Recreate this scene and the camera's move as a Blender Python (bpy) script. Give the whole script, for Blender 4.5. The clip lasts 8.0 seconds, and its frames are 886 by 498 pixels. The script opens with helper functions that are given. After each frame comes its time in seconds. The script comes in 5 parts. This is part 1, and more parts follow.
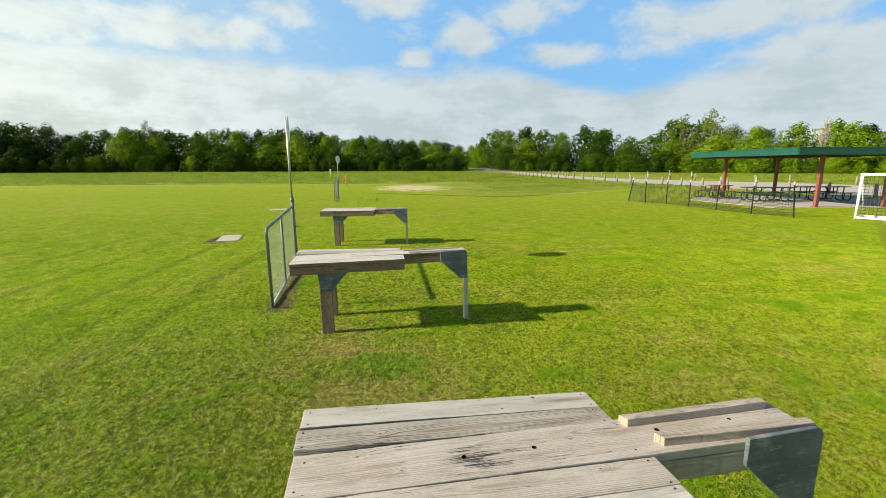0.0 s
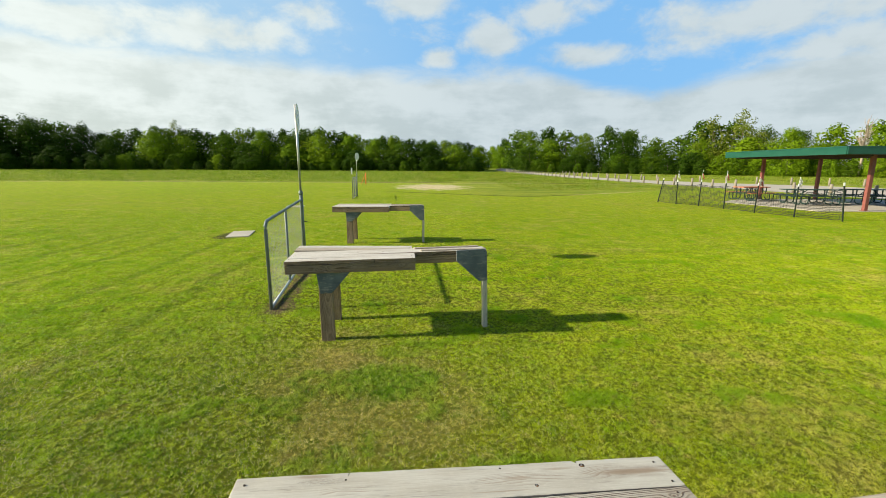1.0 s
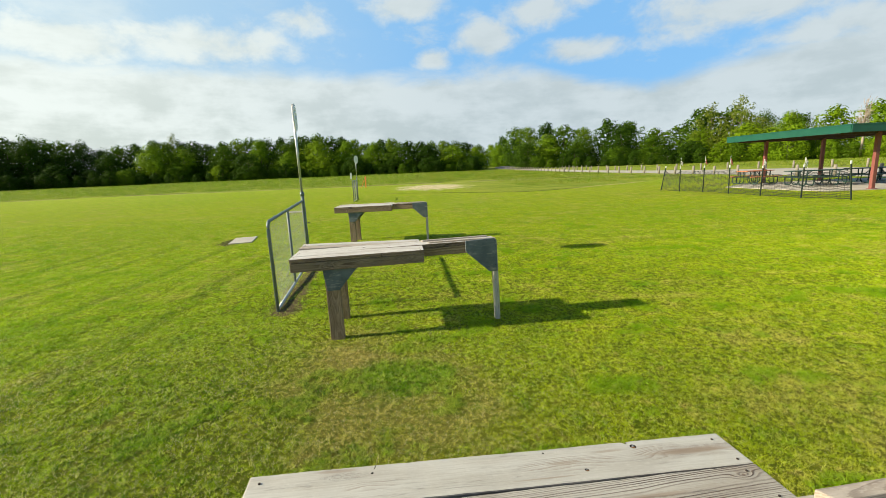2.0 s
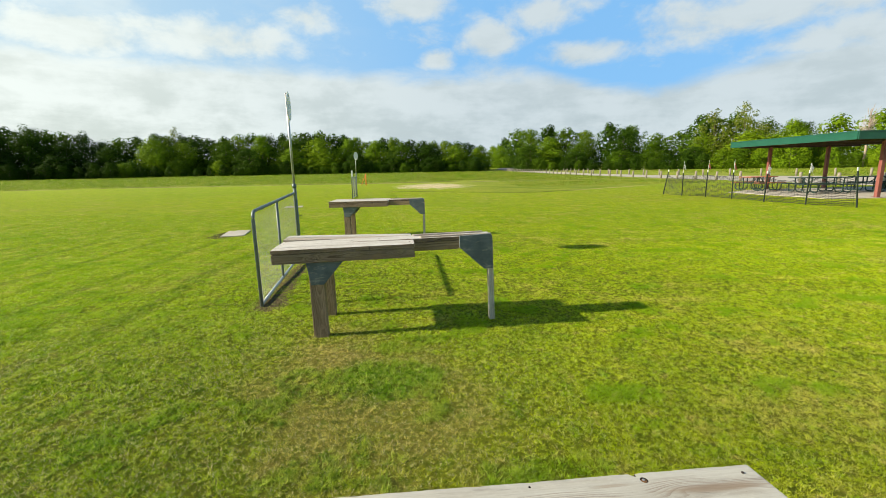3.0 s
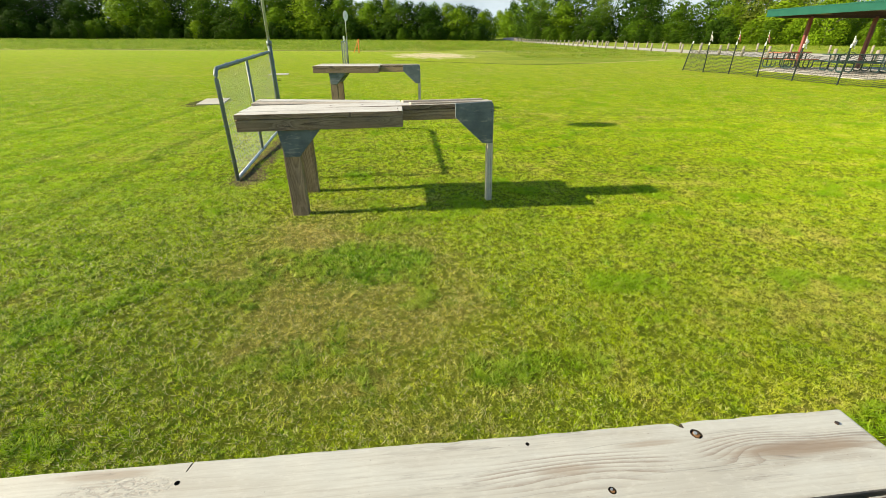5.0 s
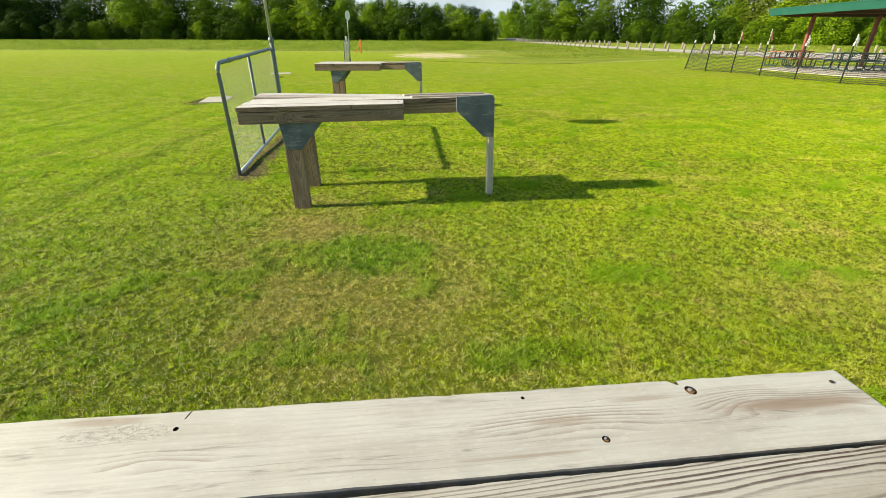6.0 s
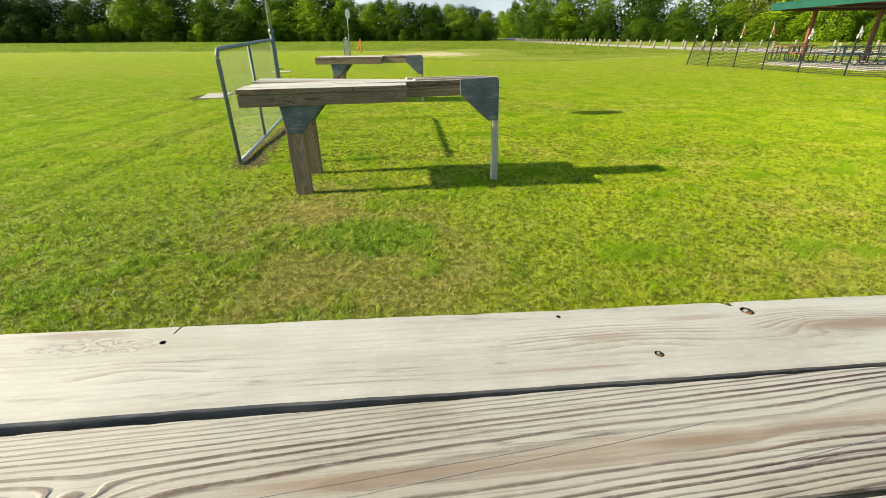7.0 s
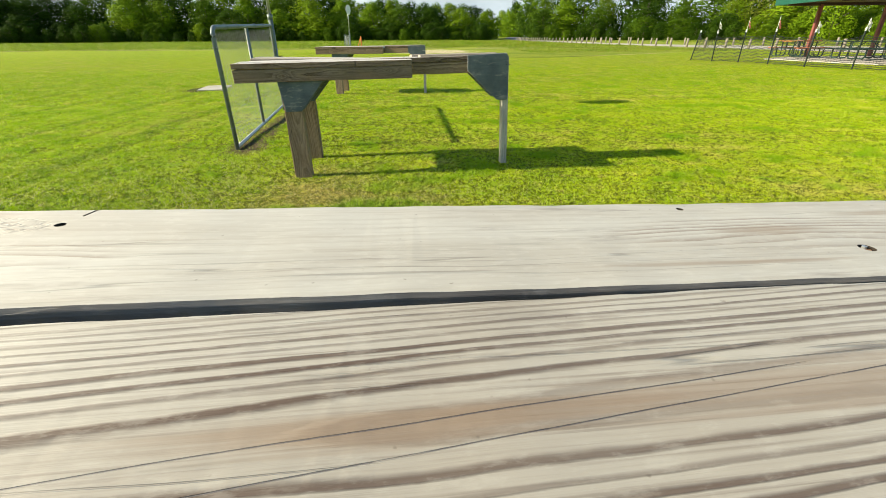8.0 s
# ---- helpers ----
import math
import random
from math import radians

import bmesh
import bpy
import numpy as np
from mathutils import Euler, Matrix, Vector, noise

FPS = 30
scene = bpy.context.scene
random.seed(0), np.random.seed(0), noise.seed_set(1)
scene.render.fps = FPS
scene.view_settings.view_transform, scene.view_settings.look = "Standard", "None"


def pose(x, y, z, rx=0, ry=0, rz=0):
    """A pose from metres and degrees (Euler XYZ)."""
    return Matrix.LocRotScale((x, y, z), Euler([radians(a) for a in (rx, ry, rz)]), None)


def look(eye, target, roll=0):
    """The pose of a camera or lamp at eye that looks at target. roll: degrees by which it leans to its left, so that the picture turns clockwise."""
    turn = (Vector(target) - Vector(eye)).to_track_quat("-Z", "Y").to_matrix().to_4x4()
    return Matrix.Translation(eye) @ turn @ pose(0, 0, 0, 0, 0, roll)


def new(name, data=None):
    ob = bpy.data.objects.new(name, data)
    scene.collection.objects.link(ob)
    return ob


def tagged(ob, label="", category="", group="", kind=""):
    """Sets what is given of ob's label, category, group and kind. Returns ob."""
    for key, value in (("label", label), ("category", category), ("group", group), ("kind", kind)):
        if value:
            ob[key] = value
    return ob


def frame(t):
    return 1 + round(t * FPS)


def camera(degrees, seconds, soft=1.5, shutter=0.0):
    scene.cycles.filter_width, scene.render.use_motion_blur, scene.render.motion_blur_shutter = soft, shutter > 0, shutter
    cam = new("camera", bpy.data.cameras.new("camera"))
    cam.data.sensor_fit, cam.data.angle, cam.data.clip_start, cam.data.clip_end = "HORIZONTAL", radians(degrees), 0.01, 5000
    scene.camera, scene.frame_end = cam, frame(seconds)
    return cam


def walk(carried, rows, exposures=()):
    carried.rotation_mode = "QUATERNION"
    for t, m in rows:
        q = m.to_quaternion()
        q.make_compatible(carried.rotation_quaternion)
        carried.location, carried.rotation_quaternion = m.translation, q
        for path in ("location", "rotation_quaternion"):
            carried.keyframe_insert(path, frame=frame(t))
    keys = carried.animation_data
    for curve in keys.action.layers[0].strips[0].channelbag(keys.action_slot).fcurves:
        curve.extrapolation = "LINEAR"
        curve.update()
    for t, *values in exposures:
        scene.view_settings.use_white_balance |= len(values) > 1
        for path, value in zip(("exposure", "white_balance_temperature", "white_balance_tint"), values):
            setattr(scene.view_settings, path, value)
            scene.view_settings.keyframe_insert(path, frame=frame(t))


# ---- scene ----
cam = camera(90.7, 8.0, 0.6)
PATH = [
    (0, (0.227, 0.405, 1.989), (0.404, 2.362, 1.614), -0.2),
    (0.5, (0.306, 0.769, 1.905), (0.425, 2.73, 1.531), -0.4),
    (1, (0.321, 1.05, 1.838), (0.408, 3.013, 1.466), 0.3),
    (1.5, (0.264, 1.106, 1.769), (0.339, 3.069, 1.397), -2.1),
    (1.7, (0.243, 1.123, 1.743), (0.318, 3.087, 1.376), -2.6),
    (2.8, (0.343, 1.366, 1.629), (0.419, 3.331, 1.260), -1.3),
    (3, (0.344, 1.416, 1.605), (0.42, 3.381, 1.239), -1.1),
    (3.5, (0.384, 1.566, 1.551), (0.451, 3.501, 1.05), -1.3),
    (3.7, (0.383, 1.622, 1.535), (0.443, 3.503, 0.858), -1.7),
    (4, (0.391, 1.707, 1.495), (0.44, 3.516, 0.645), -1.6),
    (4.5, (0.416, 1.813, 1.456), (0.485, 3.609, 0.579), 0.1),
    (4.7, (0.410, 1.816, 1.458), (0.486, 3.612, 0.581), 0.3),
    (5.8, (0.424, 1.777, 1.397), (0.493, 3.575, 0.524), 0.2),
    (6, (0.42, 1.775, 1.392), (0.487, 3.573, 0.518), 0.2),
    (6.5, (0.405, 1.779, 1.354), (0.469, 3.578, 0.483), -0.1),
    (7, (0.391, 1.788, 1.24), (0.452, 3.587, 0.369), -0.3),
    (7.5, (0.362, 1.836, 1.139), (0.416, 3.635, 0.268), -0.8),
    (8, (0.342, 1.91, 1.047), (0.4, 3.709, 0.176), -0.4),
]
walk(cam, [(t, look(eye, target, roll)) for t, eye, target, roll in PATH], [(0.0, 0.76), (3.3, 0.81), (4.1, 1.06), (4.7, 1.07), (5.8, 1.02), (8.0, 1.02)])

# ---- world and light ----
SUN_DIR = Vector((1.0, 0.092, -0.495)).normalized()      # the way the sunlight travels
SUN_ELEV = math.asin(-SUN_DIR.z)
SUN_AZ = math.atan2(-SUN_DIR.x, -SUN_DIR.y)            # clockwise from +y

sun_data = bpy.data.lights.new("sun", "SUN")
sun_data.energy, sun_data.angle, sun_data.color = 5.0, radians(0.55), (1.0, 0.88, 0.64)
sun_ob = new("sun", sun_data)
sun_ob.rotation_mode = "QUATERNION"
sun_ob.rotation_quaternion = SUN_DIR.to_track_quat("-Z", "Y")
sun_ob.location = (-40, 0, 40)


class Nodes:
    """Short hand for building node trees."""
    def __init__(self, tree):
        self.t = tree
        tree.nodes.clear()

    def n(self, kind, **props):
        node = self.t.nodes.new(kind)
        for k, v in props.items():
            if k == "operation":
                node.operation = v
            elif k == "blend_type":
                node.blend_type = v
            elif k == "data_type":
                node.data_type = v
        return node

    def link(self, a, b):
        self.t.links.new(a, b)

    def put(self, sock, v):
        if isinstance(v, bpy.types.NodeSocket):
            self.t.links.new(v, sock)
        elif v is not None:
            if isinstance(v, (tuple, list)) and len(v) == 3 and len(sock.default_value) == 4:
                v = (*v, 1.0)
            sock.default_value = v

    def math(self, op, a, b=None, c=None, clamp=False):
        m = self.n("ShaderNodeMath", operation=op)
        m.use_clamp = clamp
        self.put(m.inputs[0], a)
        if b is not None:
            self.put(m.inputs[1], b)
        if c is not None:
            self.put(m.inputs[2], c)
        return m.outputs[0]

    def vmath(self, op, a, b=None):
        m = self.n("ShaderNodeVectorMath", operation=op)
        self.put(m.inputs[0], a)
        if b is not None:
            if op == "SCALE":
                self.put(m.inputs[3], b)
            else:
                self.put(m.inputs[1], b)
        return m.outputs[1] if op in ("LENGTH", "DISTANCE", "DOT_PRODUCT") else m.outputs[0]

    def noise(self, vec, scale=1.0, detail=4.0, rough=0.55, distortion=0.0):
        m = self.n("ShaderNodeTexNoise")
        self.put(m.inputs["Vector"], vec)
        m.inputs["Scale"].default_value = scale
        m.inputs["Detail"].default_value = detail
        m.inputs["Roughness"].default_value = rough
        m.inputs["Distortion"].default_value = distortion
        return m.outputs["Fac"]

    def ramp(self, fac, lo, hi, a=0.0, b=1.0, smooth=True):
        m = self.n("ShaderNodeMapRange")
        m.interpolation_type = "SMOOTHSTEP" if smooth else "LINEAR"
        self.put(m.inputs["Value"], fac)
        for k, v in (("From Min", lo), ("From Max", hi), ("To Min", a), ("To Max", b)):
            self.put(m.inputs[k], v)
        return m.outputs["Result"]

    def mix(self, fac, a, b, blend="MIX"):
        m = self.n("ShaderNodeMix", data_type="RGBA", blend_type=blend)
        self.put(m.inputs[0], fac)
        self.put(m.inputs[6], a)
        self.put(m.inputs[7], b)
        return m.outputs[2]

    def sep(self, vec):
        m = self.n("ShaderNodeSeparateXYZ")
        self.put(m.inputs[0], vec)
        return m.outputs

    def comb(self, x, y, z):
        m = self.n("ShaderNodeCombineXYZ")
        for s, v in zip(m.inputs, (x, y, z)):
            self.put(s, v)
        return m.outputs[0]


def build_world():
    w = bpy.data.worlds.new("sky")
    scene.world = w
    w.use_nodes = True
    k = Nodes(w.node_tree)
    sky = k.n("ShaderNodeTexSky")
    sky.sky_type = "NISHITA"
    sky.sun_disc = False
    sky.sun_elevation, sky.sun_rotation = SUN_ELEV, SUN_AZ
    sky.air_density, sky.dust_density, sky.ozone_density = 1.0, 1.0, 2.0
    co = k.n("ShaderNodeTexCoord").outputs["Generated"]
    d = k.vmath("NORMALIZE", co)
    x, y, z = k.sep(d)[0:3]
    zc = k.math("MAXIMUM", z, 0.0)
    # cloud sheets: the direction laid out on a high plane
    inv = k.math("DIVIDE", 1.0, k.math("ADD", zc, 0.16))
    plane = k.comb(k.math("MULTIPLY", x, inv), k.math("MULTIPLY", y, inv), 0.0)
    puff = k.noise(k.vmath("ADD", plane, (8.3, 4.1, 0.0)), 2.6, 8, 0.60, 0.15)
    # azimuth: 0 straight along +y, positive towards +x
    az = k.math("ARCTAN2", x, y)
    el = k.math("ARCSINE", z)
    wisp = k.noise(k.comb(k.math("MULTIPLY", az, 5.0), k.math("MULTIPLY", el, 13.0), 1.7), 1.0, 8, 0.62, 0.3)
    lump = k.noise(k.comb(k.math("MULTIPLY", az, 11.0), k.math("MULTIPLY", el, 17.0), 4.1), 1.0, 8, 0.58, 0.15)
    ahead = k.ramp(k.math("ABSOLUTE", az), 1.3, 1.9, 1.0, 0.0)
    # a low sheet of stratus with a dip in its upper edge
    q = k.math("DIVIDE", k.math("SUBTRACT", az, 0.47), 0.17)
    dip = k.math("MULTIPLY", k.math("POWER", 2.718, k.math("MULTIPLY", k.math("MULTIPLY", q, q), -1.0)), 0.062)
    top = k.math("SUBTRACT", 0.206, dip)
    rag = k.math("SUBTRACT", k.math("ADD", el, k.math("MULTIPLY", k.math("SUBTRACT", wisp, 0.5), 0.085)), top)
    low = k.ramp(rag, -0.030, 0.014, 1.0, 0.0)
    left = k.ramp(az, 0.05, -0.8)
    veil = k.math("MULTIPLY", left, k.ramp(wisp, 0.40, 0.70, 0.10, 0.62))
    small = k.math("MULTIPLY", k.ramp(puff, 0.56, 0.72), k.ramp(el, 0.50, 0.36))
    # single cumulus heaps: azimuth, elevation, half width, half height
    heaps = None
    for a0, e0, wa, we in ((0.147, 0.254, 0.060, 0.042), (0.035, 0.220, 0.036, 0.022), (-0.42, 0.245, 0.20, 0.040), (-0.62, 0.235, 0.10, 0.036), (-0.235, 0.298, 0.05, 0.035),
                           (-0.02, 0.322, 0.075, 0.030), (0.645, 0.255, 0.20, 0.044), (0.80, 0.195, 0.16, 0.040), (0.335, 0.222, 0.09, 0.022), (0.26, 0.30, 0.09, 0.03)):
        u = k.math("DIVIDE", k.math("SUBTRACT", az, a0), wa)
        v = k.math("DIVIDE", k.math("SUBTRACT", el, e0), we)
        r = k.math("SQRT", k.math("ADD", k.math("MULTIPLY", u, u), k.math("MULTIPLY", v, v)))
        m = k.ramp(k.math("ADD", r, k.math("MULTIPLY", k.math("SUBTRACT", lump, 0.5), 3.0)), 0.30, 1.40, 1.0, 0.0)
        heaps = m if heaps is None else k.math("MAXIMUM", heaps, m)
    cover = k.math("MAXIMUM", k.math("MAXIMUM", k.math("MULTIPLY", low, 0.90), veil), k.math("MAXIMUM", k.math("MULTIPLY", small, 0.45), k.math("MULTIPLY", heaps, 0.90)))
    cover = k.math("MULTIPLY", cover, ahead)
    cover = k.math("MULTIPLY", cover, k.ramp(z, -0.02, 0.0))
    grey = k.noise(k.comb(k.math("MULTIPLY", az, 2.2), k.math("MULTIPLY", el, 9.0), 0.3), 2.2, 6, 0.6)
    shade = k.ramp(k.math("ADD", k.math("MULTIPLY", grey, 0.5), k.math("MULTIPLY", lump, 0.5)), 0.42, 0.62)
    sunward = k.ramp(az, 0.25, -0.85)
    lit = k.mix(sunward, (4.35, 4.82, 4.86), (6.2, 6.6, 6.15))
    dim = k.mix(sunward, (3.40, 3.88, 3.90), (4.5, 4.9, 4.45))
    cloud = k.mix(k.math("MULTIPLY", shade, k.ramp(el, 0.30, 0.05, 0.35, 1.0)), lit, dim)
    tint = k.mix(1.0, sky.outputs[0], (0.78, 0.84, 0.82), "MULTIPLY")
    # brighter sky colour painted into the part ahead only, fitted to the camera's view
    front_sky = k.mix(sunward, (1.6, 3.65, 6.3), (3.5, 4.9, 5.8))
    tint = k.mix(k.math("MULTIPLY", k.math("MULTIPLY", ahead, 0.85), k.ramp(el, 0.75, 0.38)), tint, front_sky)
    col = k.mix(cover, tint, cloud)
    bg = k.n("ShaderNodeBackground")
    k.put(bg.inputs["Color"], col)
    bg.inputs["Strength"].default_value = 0.090
    out = k.n("ShaderNodeOutputWorld")
    k.link(bg.outputs[0], out.inputs[0])


build_world()

# ---- materials ----


def material(name, rough=0.6, metal=0.0, spec=0.4):
    """A node material with a principled shader; returns material, node helper, shader, coordinates and a per-object random."""
    m = bpy.data.materials.new(name)
    m.use_nodes = True
    k = Nodes(m.node_tree)
    out = k.n("ShaderNodeOutputMaterial")
    p = k.n("ShaderNodeBsdfPrincipled")
    p.inputs["Roughness"].default_value = rough
    p.inputs["Metallic"].default_value = metal
    p.inputs["Specular IOR Level"].default_value = spec
    k.link(p.outputs[0], out.inputs[0])
    k.out = out
    co = k.n("ShaderNodeTexCoord").outputs["Object"]
    rnd = k.n("ShaderNodeObjectInfo").outputs["Random"]
    return m, k, p, co, rnd


def bump(k, p, height, strength=0.3, distance=0.01):
    b = k.n("ShaderNodeBump")
    b.inputs["Strength"].default_value = strength
    b.inputs["Distance"].default_value = distance
    k.put(b.inputs["Height"], height)
    k.link(b.outputs[0], p.inputs["Normal"])


def plain(name, a, b, rough=0.6, metal=0.0, scale=12.0, relief=0.15, spec=0.4):
    """A surface of one kind: two tones mixed at two scales with a fine relief."""
    m, k, p, co, rnd = material(name, rough, metal, spec)
    off = k.vmath("ADD", co, k.comb(k.math("MULTIPLY", rnd, 17.0), 0.0, k.math("MULTIPLY", rnd, 5.0)))
    n1, n2 = k.noise(off, scale, 5, 0.6), k.noise(off, scale * 9, 3, 0.6)
    f = k.ramp(k.math("ADD", k.math("MULTIPLY", n1, 0.7), k.math("MULTIPLY", n2, 0.3)), 0.34, 0.66)
    k.put(p.inputs["Base Color"], k.mix(f, a, b))
    k.put(p.inputs["Roughness"], k.ramp(n1, 0.3, 0.7, rough - 0.08, min(1.0, rough + 0.1)))
    if relief:
        bump(k, p, k.math("ADD", n2, n1), relief, 0.004)
    return m


def wood(name, pale, dark, line, ring=0.011, strength=0.5, cracks=0.6, stain=0.3, relief=0.35, knots=(), chars=(), resin=(), flame=0.12, heart=None, warp=0.02,
         pith=0.0, slope=0.0, eyes=(), splits=(), chips=(), rag=1.0, thin=False, flecks=0.45, fibre=0.40, gloss=1.0):
    """Weathered sawn timber, grain along x. ring: spacing of the growth rings; strength: how much they show.
    knots: (x, y, size); chars: scorched spots and resin: brown streaks, both (x, y, half length, half width);
    eyes: closed figures in the rings (x, y, half length, half width, rings deep); splits: thin cracks (x0, y0, x1, y1); chips: torn fibre (x, y, rx, ry);
    rag: how frayed the ring lines are; thin: narrow lines on pale wood."""
    m, k, p, co, rnd = material(name, 0.7, 0.0, gloss)
    x0, y0 = k.sep(co)[0:2]
    off = k.vmath("ADD", co, k.comb(k.math("MULTIPLY", rnd, 23.0), 0.0, 0.0))
    x, y, z = k.sep(off)[0:3]
    # heart of the log wanders along the board, which draws the flame figure
    slow = k.noise(k.comb(k.math("MULTIPLY", x, 1.1), k.math("MULTIPLY", rnd, 9.0), 0.0), 1.0, 2, 0.5)
    wav = k.noise(k.comb(k.math("MULTIPLY", x, 2.2), k.math("MULTIPLY", y, 12.0), z), 1.0, 3, 0.5)
    fine = k.noise(k.comb(k.math("MULTIPLY", x, 26.0), k.math("MULTIPLY", y, 60.0), z), 1.0, 3, 0.55)
    yy = k.math("SUBTRACT", y, k.math("MULTIPLY", k.math("SUBTRACT", rnd, 0.35), 0.12) if heart is None else k.math("ADD", k.math("MULTIPLY", x0, slope), heart))
    depth = k.math("ADD", k.math("MULTIPLY", k.math("SUBTRACT", slow, 0.40), flame), k.math("ADD", k.math("MULTIPLY", z, 0.9), pith))
    r = k.math("SQRT", k.math("ADD", k.math("MULTIPLY", yy, yy), k.math("MULTIPLY", depth, depth)))
    r = k.math("ADD", r, k.math("MULTIPLY", k.math("SUBTRACT", wav, 0.5), warp))
    r = k.math("ADD", r, k.math("MULTIPLY", k.math("SUBTRACT", fine, 0.5), 0.0018 * rag))
    core = None
    for kx, ky, ks in knots:
        u = k.math("DIVIDE", k.math("SUBTRACT", x0, kx), ks)
        v = k.math("DIVIDE", k.math("SUBTRACT", y0, ky), ks)
        far = k.math("ADD", k.math("MULTIPLY", k.math("MULTIPLY", u, u), 0.10), k.math("MULTIPLY", k.math("MULTIPLY", v, v), 0.7))
        r = k.math("ADD", r, k.math("MULTIPLY", k.math("POWER", 2.718, k.math("MULTIPLY", far, -1.0)), ks * 1.1))
        near = k.math("SQRT", k.math("ADD", k.math("MULTIPLY", k.math("MULTIPLY", u, u), 0.55), k.math("MULTIPLY", v, v)))
        d = k.ramp(k.math("ADD", near, k.math("MULTIPLY", k.math("SUBTRACT", fine, 0.5), 0.5)), 0.28, 0.52, 1.0, 0.0)
        core = d if core is None else k.math("MAXIMUM", core, d)
    eye = None
    for kx, ky, rx, ry, amp in eyes:
        u = k.math("DIVIDE", k.math("SUBTRACT", x0, kx), rx)
        v = k.math("DIVIDE", k.math("SUBTRACT", y0, ky), ry)
        g = k.math("POWER", 2.718, k.math("MULTIPLY", k.math("ADD", k.math("MULTIPLY", u, u), k.math("MULTIPLY", v, v)), -1.0))
        r = k.math("ADD", r, k.math("MULTIPLY", g, amp * ring))
        eye = g if eye is None else k.math("MAXIMUM", eye, g)
    # long fibres
    jag = k.noise(k.comb(k.math("MULTIPLY", x, 16.0), k.math("MULTIPLY", y, 300.0), k.math("MULTIPLY", z, 300.0)), 1.0, 3, 0.6)
    turn = k.math("ADD", k.math("DIVIDE", r, ring), k.math("MULTIPLY", k.math("SUBTRACT", jag, 0.5), 0.34 * rag))
    saw = k.math("FRACT", turn)
    # each ring is drawn with a strength and a width of its own
    wn = k.n("ShaderNodeTexWhiteNoise")
    wn.noise_dimensions = "1D"
    k.put(wn.inputs["W"], k.math("FLOOR", turn))
    own = wn.outputs["Value"]
    if thin:
        late = k.ramp(k.math("SUBTRACT", saw, k.math("MULTIPLY", own, 0.24)), 0.34, 0.62)
        late = k.math("MULTIPLY", late, k.ramp(saw, 0.86, 1.0, 1.0, 0.0))
    else:
        late = k.math("POWER", k.ramp(k.math("SUBTRACT", saw, k.math("MULTIPLY", own, 0.22)), 0.05, 0.74, smooth=False), 1.25)
        late = k.math("MULTIPLY", late, k.ramp(saw, 0.95, 1.0, 1.0, 0.0))
    late = k.math("MULTIPLY", late, k.ramp(k.math("FRACT", k.math("MULTIPLY", own, 7.7)), 0.0, 1.0, 0.55, 1.0))
    fib = k.noise(k.comb(k.math("MULTIPLY", x, 7.0), k.math("MULTIPLY", y, 420.0), k.math("MULTIPLY", z, 420.0)), 1.0, 3, 0.6)
    fib2 = k.noise(k.comb(k.math("MULTIPLY", x, 2.2), k.math("MULTIPLY", y, 110.0), k.math("MULTIPLY", z, 110.0)), 1.0, 4, 0.6)
    blot = k.noise(k.comb(k.math("MULTIPLY", x, 3.0), k.math("MULTIPLY", y, 13.0), z), 1.0, 4, 0.55)
    uneven = k.ramp(k.noise(k.comb(k.math("MULTIPLY", x, 1.7), k.math("MULTIPLY", y, 8.0), 2.0), 1.0, 3, 0.5), 0.36, 0.62, 0.62, 1.0)
    lates = k.math("MULTIPLY", k.math("MULTIPLY", late, strength), uneven)
    if eye is not None:
        lates = k.math("MULTIPLY", late, k.math("MAXIMUM", k.math("MULTIPLY", uneven, strength), k.ramp(eye, 0.04, 0.35, 0.0, 0.62)))
    col = k.mix(k.ramp(blot, 0.36, 0.70), pale, dark)
    col = k.mix(k.math("MULTIPLY", k.ramp(fib2, 0.45, 0.75), 0.45), col, dark)
    col = k.mix(lates, col, line)
    col = k.mix(k.math("MULTIPLY", k.ramp(fib, 0.48, 0.75), fibre), col, line)
    # weathered flecks, pale and dark, short along the grain
    fleck = k.noise(k.comb(k.math("MULTIPLY", x, 55.0), k.math("MULTIPLY", y, 150.0), k.math("MULTIPLY", z, 150.0)), 1.0, 4, 0.7)
    col = k.mix(k.ramp(fleck, 0.50, 0.66, 0.0, flecks), col, tuple(min(1.0, q * 1.15) for q in pale))
    col = k.mix(k.ramp(fleck, 0.44, 0.30, 0.0, flecks), col, dark)
    patch = k.noise(k.comb(k.math("MULTIPLY", x, 1.6), k.math("MULTIPLY", y, 7.0), 7.0), 1.0, 6, 0.68)
    col = k.mix(k.math("MULTIPLY", k.ramp(patch, 0.53, 0.72), stain), col, (0.22, 0.15, 0.10))
    grime = k.noise(k.comb(k.math("MULTIPLY", x, 4.2), k.math("MULTIPLY", y, 34.0), 9.0), 1.0, 6, 0.7)
    col = k.mix(k.ramp(grime, 0.55, 0.72, 0.0, 0.6), col, (0.16, 0.13, 0.11))
    if core is not None:
        col = k.mix(k.math("MULTIPLY", core, 0.8), col, (0.13, 0.075, 0.045))
